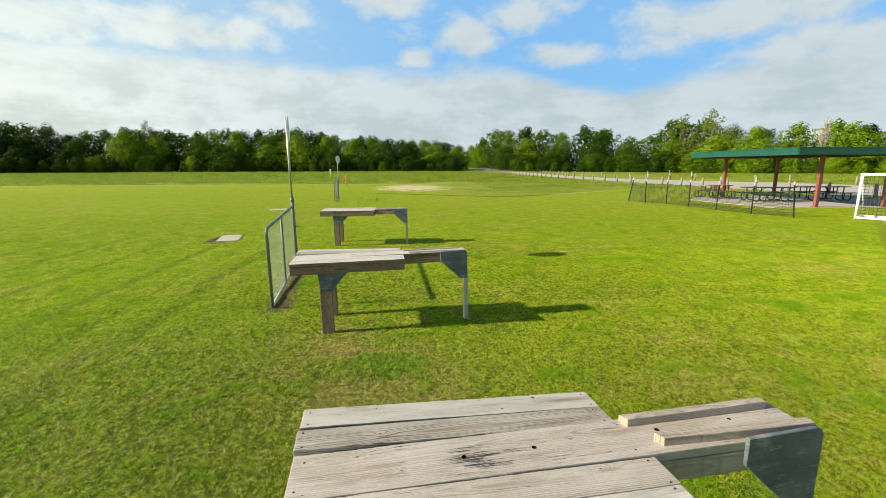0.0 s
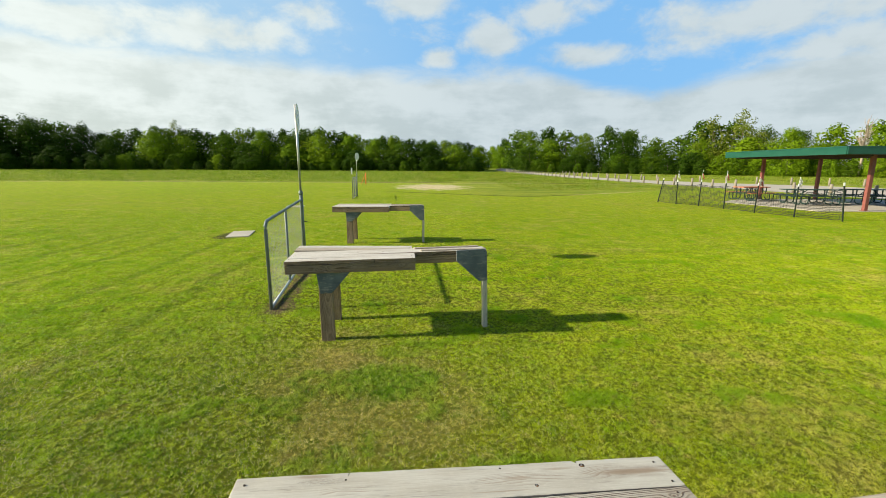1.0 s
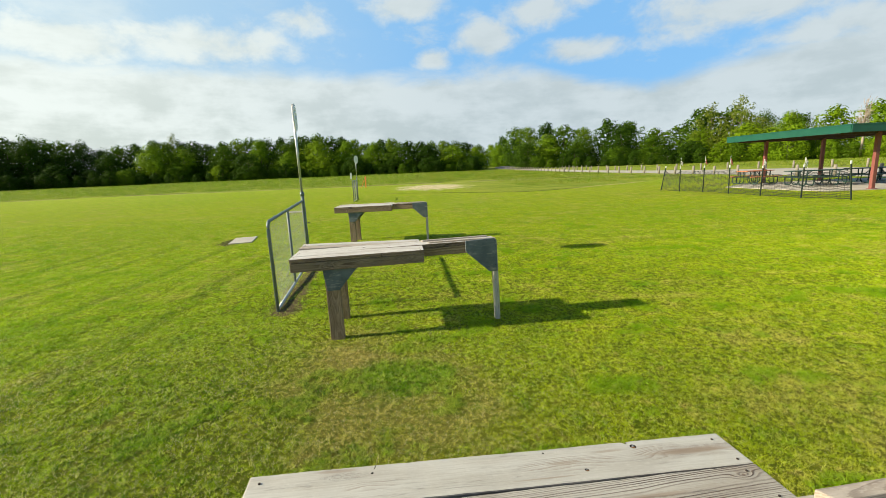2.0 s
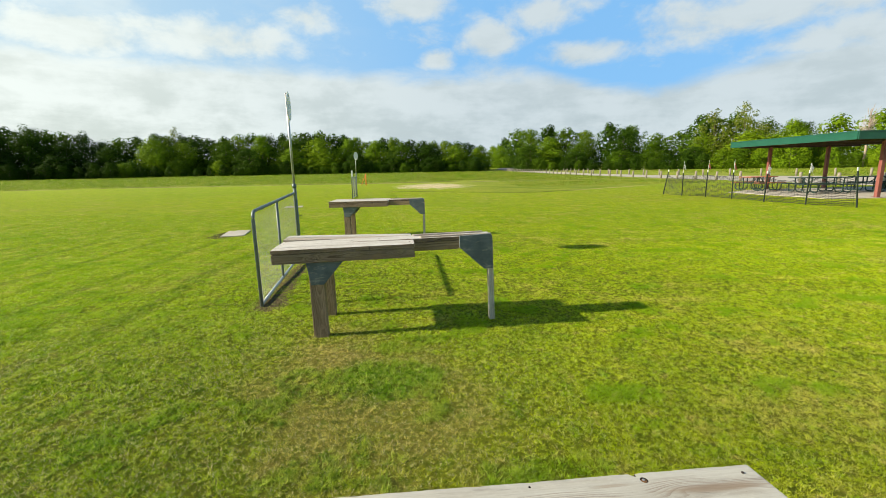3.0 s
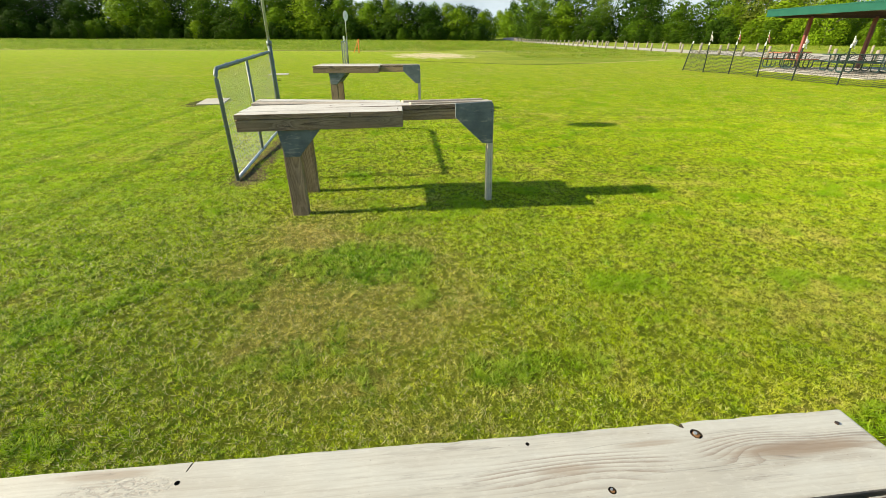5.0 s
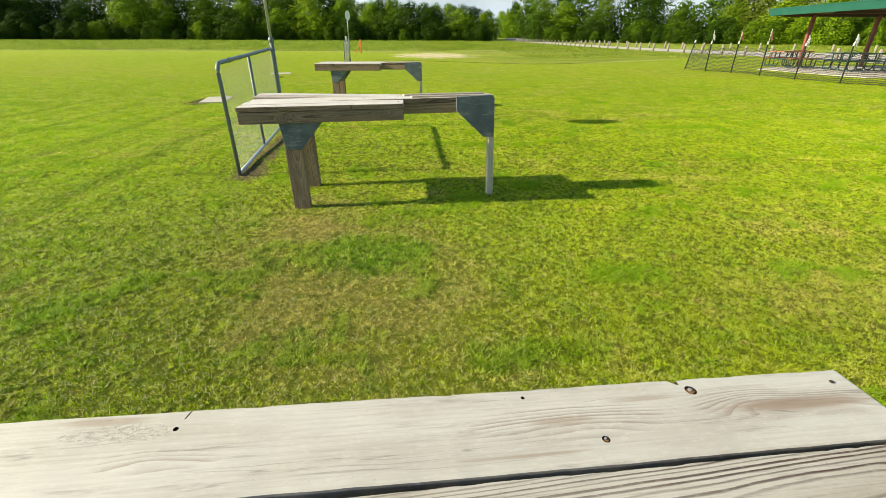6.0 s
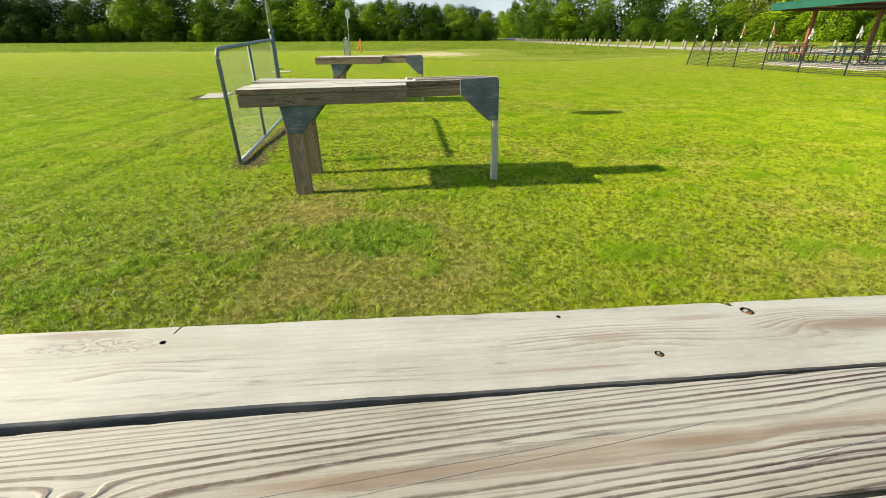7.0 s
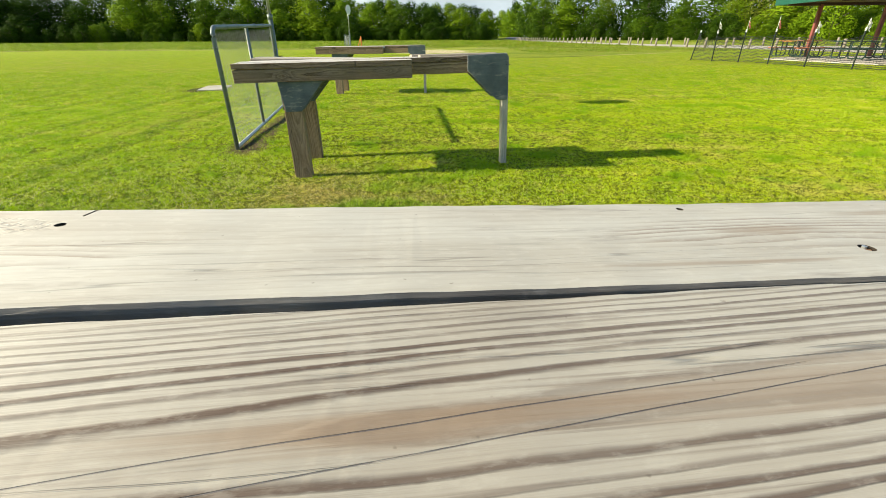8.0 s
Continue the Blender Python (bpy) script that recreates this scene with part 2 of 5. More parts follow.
    for lst, tone, power in ((chars, (0.018, 0.016, 0.015), 0.95), (resin, (0.250, 0.180, 0.118), 0.56)):
        for kx, ky, rx, ry in lst:
            u = k.math("DIVIDE", k.math("SUBTRACT", x0, kx), rx)
            v = k.math("DIVIDE", k.math("SUBTRACT", y0, ky), ry)
            d = k.math("ADD", k.math("ADD", k.math("MULTIPLY", u, u), k.math("MULTIPLY", v, v)), k.math("MULTIPLY", k.math("SUBTRACT", fib2, 0.5), 3.2))
            if power > 0.9:
                d = k.math("ADD", d, k.math("MULTIPLY", k.math("SUBTRACT", jag, 0.5), 3.0))
            col = k.mix(k.ramp(d, 0.0, 1.0 if power < 0.9 else 0.55, power, 0.0), col, tone)
    # drying cracks
    cr = k.noise(k.comb(k.math("MULTIPLY", x, 1.8), k.math("MULTIPLY", k.math("ADD", y, k.math("MULTIPLY", wav, 0.02)), 55.0), 3.0), 1.0, 2, 0.45)
    crack = k.math("MULTIPLY", k.ramp(k.math("ABSOLUTE", k.math("SUBTRACT", cr, 0.5)), 0.0, 0.012, 1.0, 0.0),
                   k.ramp(k.noise(k.comb(k.math("MULTIPLY", x, 2.4), k.math("MULTIPLY", y, 17.0), 5.0), 1.0, 2, 0.5), 0.52, 0.60))
    crack = k.math("MULTIPLY", crack, cracks)
    col = k.mix(crack, col, (0.045, 0.038, 0.035))
    for sx0, sy0, sx1, sy1 in splits:
        f = k.math("DIVIDE", k.math("SUBTRACT", x0, sx0), sx1 - sx0)
        off_y = k.math("ABSOLUTE", k.math("SUBTRACT", k.math("SUBTRACT", y0, k.math("MULTIPLY", k.math("SUBTRACT", wav, 0.5), 0.012)), k.math("ADD", sy0, k.math("MULTIPLY", f, sy1 - sy0))))
        line_on = k.math("MULTIPLY", k.math("MULTIPLY", k.ramp(f, 0.0, 0.05), k.ramp(f, 0.92, 1.0, 1.0, 0.0)), k.ramp(jag, 0.30, 0.45, 0.35, 1.0))
        d = k.math("MULTIPLY", k.ramp(off_y, 0.00008, 0.00036, 0.8, 0.0), line_on)
        col = k.mix(d, col, (0.035, 0.032, 0.045))
        crack = k.math("MAXIMUM", crack, d)
    torn = None
    for kx, ky, rx, ry in chips:
        u = k.math("DIVIDE", k.math("SUBTRACT", x0, kx), rx)
        v = k.math("DIVIDE", k.math("SUBTRACT", y0, ky), ry)
        d = k.ramp(k.math("ADD", k.math("ADD", k.math("MULTIPLY", u, u), k.math("MULTIPLY", v, v)), k.math("MULTIPLY", k.math("SUBTRACT", grime, 0.5), 2.5)), 0.3, 1.2, 1.0, 0.0)
        fray = k.noise(k.comb(k.math("MULTIPLY", x, 90.0), k.math("MULTIPLY", y, 230.0), 1.0), 1.0, 3, 0.65)
        d = k.math("MULTIPLY", d, k.ramp(fray, 0.46, 0.60))
        col = k.mix(k.math("MULTIPLY", d, 0.40), col, (0.16, 0.125, 0.10))
        torn = d if torn is None else k.math("MAXIMUM", torn, d)
    # specks
    sp = k.noise(off, 160.0, 2, 0.5)
    col = k.mix(k.ramp(sp, 0.71, 0.80, 0.0, 0.5), col, (0.12, 0.095, 0.07))
    k.put(p.inputs["Base Color"], col)
    k.put(p.inputs["Roughness"], k.ramp(fib2, 0.3, 0.7, 0.70, 0.82))
    h = k.math("SUBTRACT", k.math("ADD", k.math("MULTIPLY", fib, 0.35), k.math("MULTIPLY", lates, 0.8)), k.math("MULTIPLY", crack, 3.0))
    if torn is not None:
        h = k.math("SUBTRACT", h, k.math("MULTIPLY", torn, 3.0))
    # the fibres gloss more across than along
    p.inputs["Anisotropic"].default_value = 0.7
    k.put(p.inputs["Tangent"], k.comb(0.05, 1.0, 0.03))
    bump(k, p, h, relief, 0.0025)
    return m


def turf_colour(k, pos):
    """Colour of the mown lawn at a place on the ground: lush, yellow and straw patches at several scales."""
    flat = k.vmath("MULTIPLY", pos, (1.0, 1.0, 0.0))
    x, y = k.sep(flat)[0:2]
    n0 = k.noise(flat, 0.07, 3, 0.5)
    n1 = k.noise(k.vmath("ADD", flat, (31.0, 7.0, 0.0)), 0.42, 4, 0.6)
    n2 = k.noise(k.vmath("ADD", flat, (5.0, 17.0, 0.0)), 2.3, 4, 0.62)
    n3 = k.noise(flat, 13.0, 3, 0.6)
    # faint mowing lanes across the field
    lane = k.math("SINE", k.math("ADD", k.math("MULTIPLY", k.math("ADD", k.math("MULTIPLY", y, 0.94), k.math("MULTIPLY", x, 0.30)), 2.6),
                                 k.math("MULTIPLY", n1, 3.0)))
    col = k.mix(k.ramp(n2, 0.30, 0.68), (0.318, 0.462, 0.003), (0.510, 0.602, 0.006))
    col = k.mix(k.ramp(n1, 0.46, 0.70, 0.0, 0.60), col, (0.415, 0.475, 0.020))
    col = k.mix(k.ramp(k.math("ADD", n0, k.math("MULTIPLY", lane, 0.02)), 0.42, 0.66, 0.0, 0.55), col, (0.315, 0.485, 0.005))
    col = k.mix(k.ramp(lane, -0.2, 1.0, 0.0, 0.16), col, (0.39, 0.54, 0.02))
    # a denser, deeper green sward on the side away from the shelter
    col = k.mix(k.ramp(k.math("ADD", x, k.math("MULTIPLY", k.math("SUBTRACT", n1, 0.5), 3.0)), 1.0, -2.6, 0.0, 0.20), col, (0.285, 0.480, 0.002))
    straw = k.math("MULTIPLY", k.ramp(k.math("ADD", k.math("MULTIPLY", n2, 0.6), k.math("MULTIPLY", n1, 0.4)), 0.51, 0.66), 0.55)
    # trodden straw-coloured way between the benches
    u = k.math("DIVIDE", k.math("SUBTRACT", x, k.math("ADD", -0.02, k.math("MULTIPLY", k.math("SUBTRACT", 4.0, y), 0.28))), 0.80)
    v = k.math("DIVIDE", k.math("SUBTRACT", y, 4.40), 1.25)
    path = k.ramp(k.math("ADD", k.math("ADD", k.math("MULTIPLY", u, u), k.math("MULTIPLY", v, v)), k.math("MULTIPLY", k.math("SUBTRACT", n2, 0.5), 4.6)), 0.0, 1.6, 0.72, 0.0)
    straw = k.math("MAXIMUM", straw, path)
    u = k.math("DIVIDE", k.math("ADD", x, 0.52), 0.34)
    v = k.math("DIVIDE", k.math("SUBTRACT", y, 5.02), 0.40)
    bare = k.ramp(k.math("ADD", k.math("ADD", k.math("MULTIPLY", u, u), k.math("MULTIPLY", v, v)), k.math("MULTIPLY", k.math("SUBTRACT", n2, 0.5), 3.0)), 0.0, 1.4, 0.95, 0.0)
    straw = k.math("MAXIMUM", straw, bare)
    col = k.mix(straw, col, (0.66, 0.55, 0.15))
    # wheel and mower lines along the field; the furrows' shading is put into the colour
    rut = k.math("SINE", k.math("ADD", k.math("MULTIPLY", k.math("ADD", x, k.math("MULTIPLY", n1, 0.5)), 4.3), 1.2))
    rut = k.math("MULTIPLY", k.math("MULTIPLY", k.ramp(rut, 0.80, 1.0), k.math("MULTIPLY", k.ramp(x, -1.6, -3.2), k.math("MULTIPLY", k.ramp(y, 17.0, 10.0), k.ramp(y, 1.0, 3.5)))), k.ramp(n2, 0.36, 0.56))
    col = k.mix(k.math("MULTIPLY", rut, 0.6), col, (0.085, 0.190, 0.005))
    # lush coarse tufts
    tuft = k.ramp(k.noise(k.vmath("ADD", flat, (2.0, 41.0, 0.0)), 1.5, 4, 0.66), 0.58, 0.68, 0.0, 0.8)
    u = k.math("DIVIDE", k.math("ADD", x, 0.05), 0.50)
    v = k.math("DIVIDE", k.math("SUBTRACT", y, 4.58), 0.36)
    lush = k.ramp(k.math("ADD", k.math("ADD", k.math("MULTIPLY", u, u), k.math("MULTIPLY", v, v)), k.math("MULTIPLY", k.math("SUBTRACT", n2, 0.5), 4.0)), -0.1, 1.5, 1.0, 0.0)
    col = k.mix(k.math("MULTIPLY", k.math("MAXIMUM", tuft, lush), 0.8), col, (0.190, 0.400, 0.003))
    col = k.mix(k.ramp(k.noise(k.vmath("ADD", flat, (9.0, 3.0, 0.0)), 6.5, 4, 0.65), 0.42, 0.30, 0.0, 0.32), col, (0.085, 0.170, 0.006))
    # hand-sized patches: fresh green tussocks and small dead spots
    hand = k.noise(k.vmath("ADD", flat, (13.0, 29.0, 0.0)), 7.5, 4, 0.66)
    col = k.mix(k.ramp(hand, 0.53, 0.64, 0.0, 0.45), col, (0.230, 0.480, 0.003))
    dead = k.noise(k.vmath("ADD", flat, (37.0, 5.0, 0.0)), 8.5, 4, 0.66)
    col = k.mix(k.ramp(dead, 0.55, 0.68, 0.0, 0.68), col, (0.68, 0.56, 0.14))
    n4 = k.noise(k.vmath("ADD", flat, (1.0, 23.0, 0.0)), 31.0, 2, 0.6)
    mott = k.math("ADD", k.math("MULTIPLY", n3, 0.6), k.math("MULTIPLY", n4, 0.4))
    close = k.ramp(y, 24.0, 9.0)
    col = k.mix(k.math("MULTIPLY", close, k.ramp(mott, 0.52, 0.68, 0.0, 0.55)), col, (0.62, 0.64, 0.06))
    col = k.mix(k.math("MULTIPLY", close, k.ramp(mott, 0.48, 0.34, 0.0, 0.45)), col, (0.075, 0.160, 0.003))
    return col, n3, flat, (x, y), n1, n2, k.math("MAXIMUM", path, bare)


def lawn_material():
    m, k, p, co, rnd = material("lawn_soil", 0.95, 0.0, 0.1)
    pos = k.n("ShaderNodeNewGeometry").outputs["Position"]
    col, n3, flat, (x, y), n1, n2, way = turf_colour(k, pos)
    # scaled down in place of the blades' own shading
    col = k.vmath("SCALE", col, 0.83)
    # beyond the mown field: a rougher meadow with dry stalks and a worn earth strip
    edge = k.math("ADD", y, k.math("ADD", k.math("MULTIPLY", x, 0.035), k.math("MULTIPLY", n1, 2.0)))
    dx = k.math("SUBTRACT", x, 6.8)
    ditch = k.math("SUBTRACT", y, k.math("ADD", 27.7, k.math("MULTIPLY", k.math("SQRT", k.math("ADD", k.math("MULTIPLY", dx, dx), 1.5)), 0.62)))
    rough = k.math("MULTIPLY", k.ramp(ditch, 0.0, 0.7), k.ramp(k.math("ADD", x, k.math("MULTIPLY", n2, 1.5)), 3.0, 5.5))
    wild = k.math("MAXIMUM", k.math("MAXIMUM", k.ramp(edge, 50.2, 51.2), k.math("MULTIPLY", rough, 0.85)), k.ramp(x, 43.0, 46.0))
    streak = k.noise(k.vmath("MULTIPLY", flat, (0.12, 0.5, 0.0)), 1.0, 5, 0.65)
    wcol = k.mix(k.ramp(streak, 0.35, 0.65), (0.170, 0.265, 0.013), (0.390, 0.430, 0.050))
    wcol = k.mix(k.ramp(k.noise(k.vmath("MULTIPLY", flat, (0.5, 0.9, 0.0)), 1.3, 5, 0.7), 0.56, 0.66, 0.0, 0.65), wcol, (0.115, 0.200, 0.012))
    wcol = k.mix(k.ramp(k.noise(flat, 0.6, 4, 0.65), 0.55, 0.72, 0.0, 0.6), wcol, (0.46, 0.38, 0.13))
    col = k.mix(wild, col, wcol)
    strip = k.math("MULTIPLY", k.ramp(k.math("ABSOLUTE", k.math("SUBTRACT", edge, 49.8)), 0.4, 1.6, 1.0, 0.0), k.ramp(k.noise(flat, 0.25, 3, 0.6), 0.36, 0.52))
    col = k.mix(k.math("MULTIPLY", strip, 0.42), col, (0.46, 0.38, 0.20))
    # dark line at the meadow's foot: shade of the taller grass painted on
    foot_shade = k.math("MULTIPLY", k.math("MULTIPLY", k.ramp(edge, 49.9, 50.3), k.ramp(edge, 51.0, 51.6, 1.0, 0.0)), k.ramp(k.noise(flat, 0.19, 4, 0.65), 0.40, 0.52))
    col = k.mix(k.math("MULTIPLY", foot_shade, 0.75), col, (0.085, 0.085, 0.030))
    # an old shallow ditch line across the lawn, bare earth at its right end
    on = k.math("MULTIPLY", k.ramp(k.math("ABSOLUTE", k.math("ADD", ditch, k.math("MULTIPLY", k.math("SUBTRACT", n2, 0.5), 0.7))), 0.10, 0.42, 1.0, 0.0), k.ramp(k.math("ABSOLUTE", k.math("SUBTRACT", x, 7.5)), 8.0, 11.0, 1.0, 0.0))
    col = k.mix(k.math("MULTIPLY", on, 0.9), col, k.mix(k.ramp(x, 9.0, 12.0), (0.07, 0.095, 0.010), (0.52, 0.43, 0.20)))
    # bare sandy patch
    u = k.math("DIVIDE", k.math("SUBTRACT", x, 1.1), 3.3)
    v = k.math("DIVIDE", k.math("SUBTRACT", y, 41.0), 5.6)
    s = k.ramp(k.math("ADD", k.math("ADD", k.math("MULTIPLY", u, u), k.math("MULTIPLY", v, v)), k.math("MULTIPLY", k.math("SUBTRACT", k.noise(flat, 0.9, 5, 0.68), 0.5), 5.0)), 0.2, 1.3, 0.95, 0.0)
    col = k.mix(s, col, (0.80, 0.66, 0.43))
    # bare earth under the chain-link panel
    u = k.math("DIVIDE", k.math("ADD", k.math("ADD", x, 1.69), k.math("MULTIPLY", k.math("SUBTRACT", y, 7.86), 0.095)), 0.18)
    v = k.math("DIVIDE", k.math("SUBTRACT", y, 7.86), 1.55)
    s = k.ramp(k.math("ADD", k.math("ADD", k.math("MULTIPLY", u, u), k.math("POWER", k.math("ABSOLUTE", v), 4.0)), k.math("MULTIPLY", k.math("SUBTRACT", k.noise(flat, 8.0, 5, 0.72), 0.5), 6.5)), 0.1, 1.3, 0.95, 0.0)
    soil = k.mix(k.ramp(k.noise(flat, 34.0, 4, 0.75), 0.42, 0.62), (0.080, 0.052, 0.036), (0.330, 0.225, 0.155))
    # and a wider scraped spot round its foot
    u = k.math("DIVIDE", k.math("ADD", x, 1.58), 0.24)
    v = k.math("DIVIDE", k.math("SUBTRACT", y, 6.68), 0.34)
    s = k.math("MAXIMUM", s, k.ramp(k.math("ADD", k.math("ADD", k.math("MULTIPLY", u, u), k.math("MULTIPLY", v, v)), k.math("MULTIPLY", k.math("SUBTRACT", k.noise(flat, 9.0, 5, 0.72), 0.5), 4.0)), 0.2, 1.3, 0.92, 0.0))
    # dark damp soil laid open along the slab's edge
    u = k.math("DIVIDE", k.math("ADD", x, 4.86), 0.30)
    v = k.math("DIVIDE", k.math("SUBTRACT", y, 12.85), 0.75)
    rim = k.ramp(k.math("ADD", k.math("ADD", k.math("MULTIPLY", u, u), k.math("MULTIPLY", v, v)), k.math("MULTIPLY", k.math("SUBTRACT", k.noise(flat, 6.0, 4, 0.7), 0.5), 3.0)), 0.3, 1.5, 0.9, 0.0)
    # thatch under the blades, darkened round here to stand for shade between them
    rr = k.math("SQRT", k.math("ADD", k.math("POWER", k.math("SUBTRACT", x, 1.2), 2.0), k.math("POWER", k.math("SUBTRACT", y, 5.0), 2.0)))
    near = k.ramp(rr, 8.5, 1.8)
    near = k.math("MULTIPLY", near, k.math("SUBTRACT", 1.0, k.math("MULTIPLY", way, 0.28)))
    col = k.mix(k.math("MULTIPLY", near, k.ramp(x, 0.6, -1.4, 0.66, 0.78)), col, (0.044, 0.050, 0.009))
    col = k.mix(s, col, soil)
    col = k.mix(rim, col, (0.060, 0.048, 0.026))
    grain = k.noise(flat, 55.0, 4, 0.7)
    col = k.mix(k.ramp(grain, 0.35, 0.62, 0.65, 0.0), col, (0.07, 0.085, 0.010))
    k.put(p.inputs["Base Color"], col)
    coarse = k.noise(k.vmath("MULTIPLY", flat, (1.0, 0.7, 1.0)), 7.0, 5, 0.75)
    bump(k, p, k.math("MULTIPLY", k.math("ADD", grain, k.math("MULTIPLY", coarse, 1.6)), k.ramp(rr, 60.0, 10.0, 0.25, 1.0)), 0.9, 0.05)
    return m


def blade_material(name, wild=False):
    m = bpy.data.materials.new(name)
    m.use_nodes = True
    k = Nodes(m.node_tree)
    geo = k.n("ShaderNodeNewGeometry")
    way = 0.0
    if wild:
        flat = k.vmath("MULTIPLY", geo.outputs["Position"], (1.0, 1.0, 0.0))
        col = k.mix(k.ramp(k.noise(flat, 0.2, 4, 0.6), 0.35, 0.65), (0.140, 0.215, 0.011), (0.290, 0.315, 0.038))
    else:
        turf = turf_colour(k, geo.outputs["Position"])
        way = turf[6]
        col = k.vmath("SCALE", turf[0], k.math("MULTIPLY", k.ramp(turf[3][1], 16.0, 6.0, 0.90, 1.16), k.math("MULTIPLY", k.ramp(turf[3][1], 3.4, 5.2, 0.95, 1.12), k.ramp(turf[3][0], 0.4, 2.6, 1.0, 0.88))))
    r = geo.outputs["Random Per Island"]
    tf = k.n("ShaderNodeAttribute")
    tf.attribute_name = "tuft"
    lu = k.n("ShaderNodeAttribute")
    lu.attribute_name = "lush"
    tone, lush = tf.outputs["Fac"], lu.outputs["Fac"]
    crisp = k.math("MULTIPLY", k.ramp(k.sep(geo.outputs["Position"])[1], 7.4, 3.8, 0.32, 1.0), k.ramp(k.sep(geo.outputs["Position"])[0], 2.2, -0.6, 0.45, 1.45))
    # coarse lush clumps, and tufts that are deeper or paler than their neighbours
    col = k.mix(k.math("MULTIPLY", lush, 0.58), col, (0.165, 0.375, 0.002))
    col = k.mix(k.math("MULTIPLY", crisp, k.ramp(tone, 0.14, 0.48, 0.80, 0.0)), col, (0.066, 0.165, 0.003))
    col = k.mix(k.math("MULTIPLY", crisp, k.ramp(tone, 0.54, 0.86, 0.0, 0.55)), col, (0.580, 0.680, 0.085))
    # the trodden way keeps its dead straw among the green
    col = k.mix(k.math("MULTIPLY", k.math("MULTIPLY", way, k.ramp(lush, 0.1, 0.6, 1.0, 0.0)), k.ramp(tone, 0.25, 0.75, 0.12, 0.60)), col, (0.650, 0.500, 0.160))
    # single blades: dry straw, bleached tips, dark fresh ones
    r2 = k.math("FRACT", k.math("MULTIPLY", r, 57.31))
    col = k.mix(k.math("MULTIPLY", crisp, k.ramp(r2, 0.0, 0.30, 0.45, 0.0)), col, (0.080, 0.180, 0.004))
    dry = k.math("MULTIPLY", k.ramp(r, 0.80, 0.84, 0.0, 0.85), k.ramp(lush, 0.2, 0.7, 1.0, 0.3))
    col = k.mix(k.math("MULTIPLY", crisp, dry), col, (0.680, 0.610, 0.340))
    d = k.n("ShaderNodeBsdfPrincipled")
    d.inputs["Roughness"].default_value = 0.42
    d.inputs["Specular IOR Level"].default_value = 0.10
    k.put(d.inputs["Base Color"], col)
    t = k.n("ShaderNodeBsdfTranslucent")
    k.put(t.inputs["Color"], col)
    mx = k.n("ShaderNodeMixShader")
    mx.inputs[0].default_value = 0.40
    k.link(d.outputs[0], mx.inputs[1])
    k.link(t.outputs[0], mx.inputs[2])
    out = k.n("ShaderNodeOutputMaterial")
    k.link(mx.outputs[0], out.inputs[0])
    return m


def leaf_material(name, a, b, c):
    m = bpy.data.materials.new(name)
    m.use_nodes = True
    k = Nodes(m.node_tree)
    geo = k.n("ShaderNodeNewGeometry")
    rnd = k.n("ShaderNodeObjectInfo").outputs["Random"]
    col = k.mix(geo.outputs["Random Per Island"], a, b)
    col = k.mix(k.ramp(rnd, 0.35, 1.0, 0.0, 0.8), col, c)
    d = k.n("ShaderNodeBsdfPrincipled")
    d.inputs["Roughness"].default_value = 0.6
    d.inputs["Specular IOR Level"].default_value = 0.06
    k.put(d.inputs["Base Color"], col)
    t = k.n("ShaderNodeBsdfTranslucent")
    k.put(t.inputs["Color"], col)
    mx = k.n("ShaderNodeMixShader")
    mx.inputs[0].default_value = 0.24
    k.link(d.outputs[0], mx.inputs[1])
    k.link(t.outputs[0], mx.inputs[2])
    out = k.n("ShaderNodeOutputMaterial")
    k.link(mx.outputs[0], out.inputs[0])
    return m


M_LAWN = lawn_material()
M_BLADE = blade_material("grass_blade")
M_WILD = blade_material("meadow_blade", True)
M_LEG_PALE = wood("bleached_leg_wood", (0.56, 0.52, 0.46), (0.45, 0.41, 0.35), (0.16, 0.12, 0.09), 0.0085, 0.6, 0.8, 0.25, 0.4)
# base tone lifted to carry the sky's glare on the far bench tops
M_WOOD_PALE = wood("weathered_board_smooth", (0.62, 0.605, 0.57), (0.49, 0.465, 0.42), (0.20, 0.165, 0.135), 0.0120, 0.55, 0.6, 0.30, 0.22)
M_WOOD_GRAIN = wood("weathered_board_grained", (0.49, 0.43, 0.35), (0.39, 0.33, 0.26), (0.165, 0.12, 0.092), 0.0125, 0.80, 0.8, 0.30, 0.55)
M_A1 = wood("weathered_back_plank", (0.508, 0.498, 0.446), (0.425, 0.403, 0.348), (0.190, 0.130, 0.088), 0.0080, 0.10, 0.35, 0.30, 0.30,
            (), (), ((0.54, 0.003, 0.17, 0.016), (0.54, 0.003, 0.12, 0.010), (0.16, 0.004, 0.06, 0.010), (-0.45, 0.055, 0.07, 0.012), (0.08, -0.045, 0.12, 0.004), (0.30, 0.035, 0.07, 0.008)), 0.06, 0.10, 0.03,
            eyes=((0.46, 0.012, 0.075, 0.026, 3.6), (0.60, 0.004, 0.10, 0.020, 2.6), (0.17, 0.001, 0.11, 0.024, 2.0), (-0.36, -0.010, 0.055, 0.013, 1.1)), chips=((-0.42, 0.036, 0.07, 0.016),), rag=0.7, flecks=0.28, fibre=0.22)
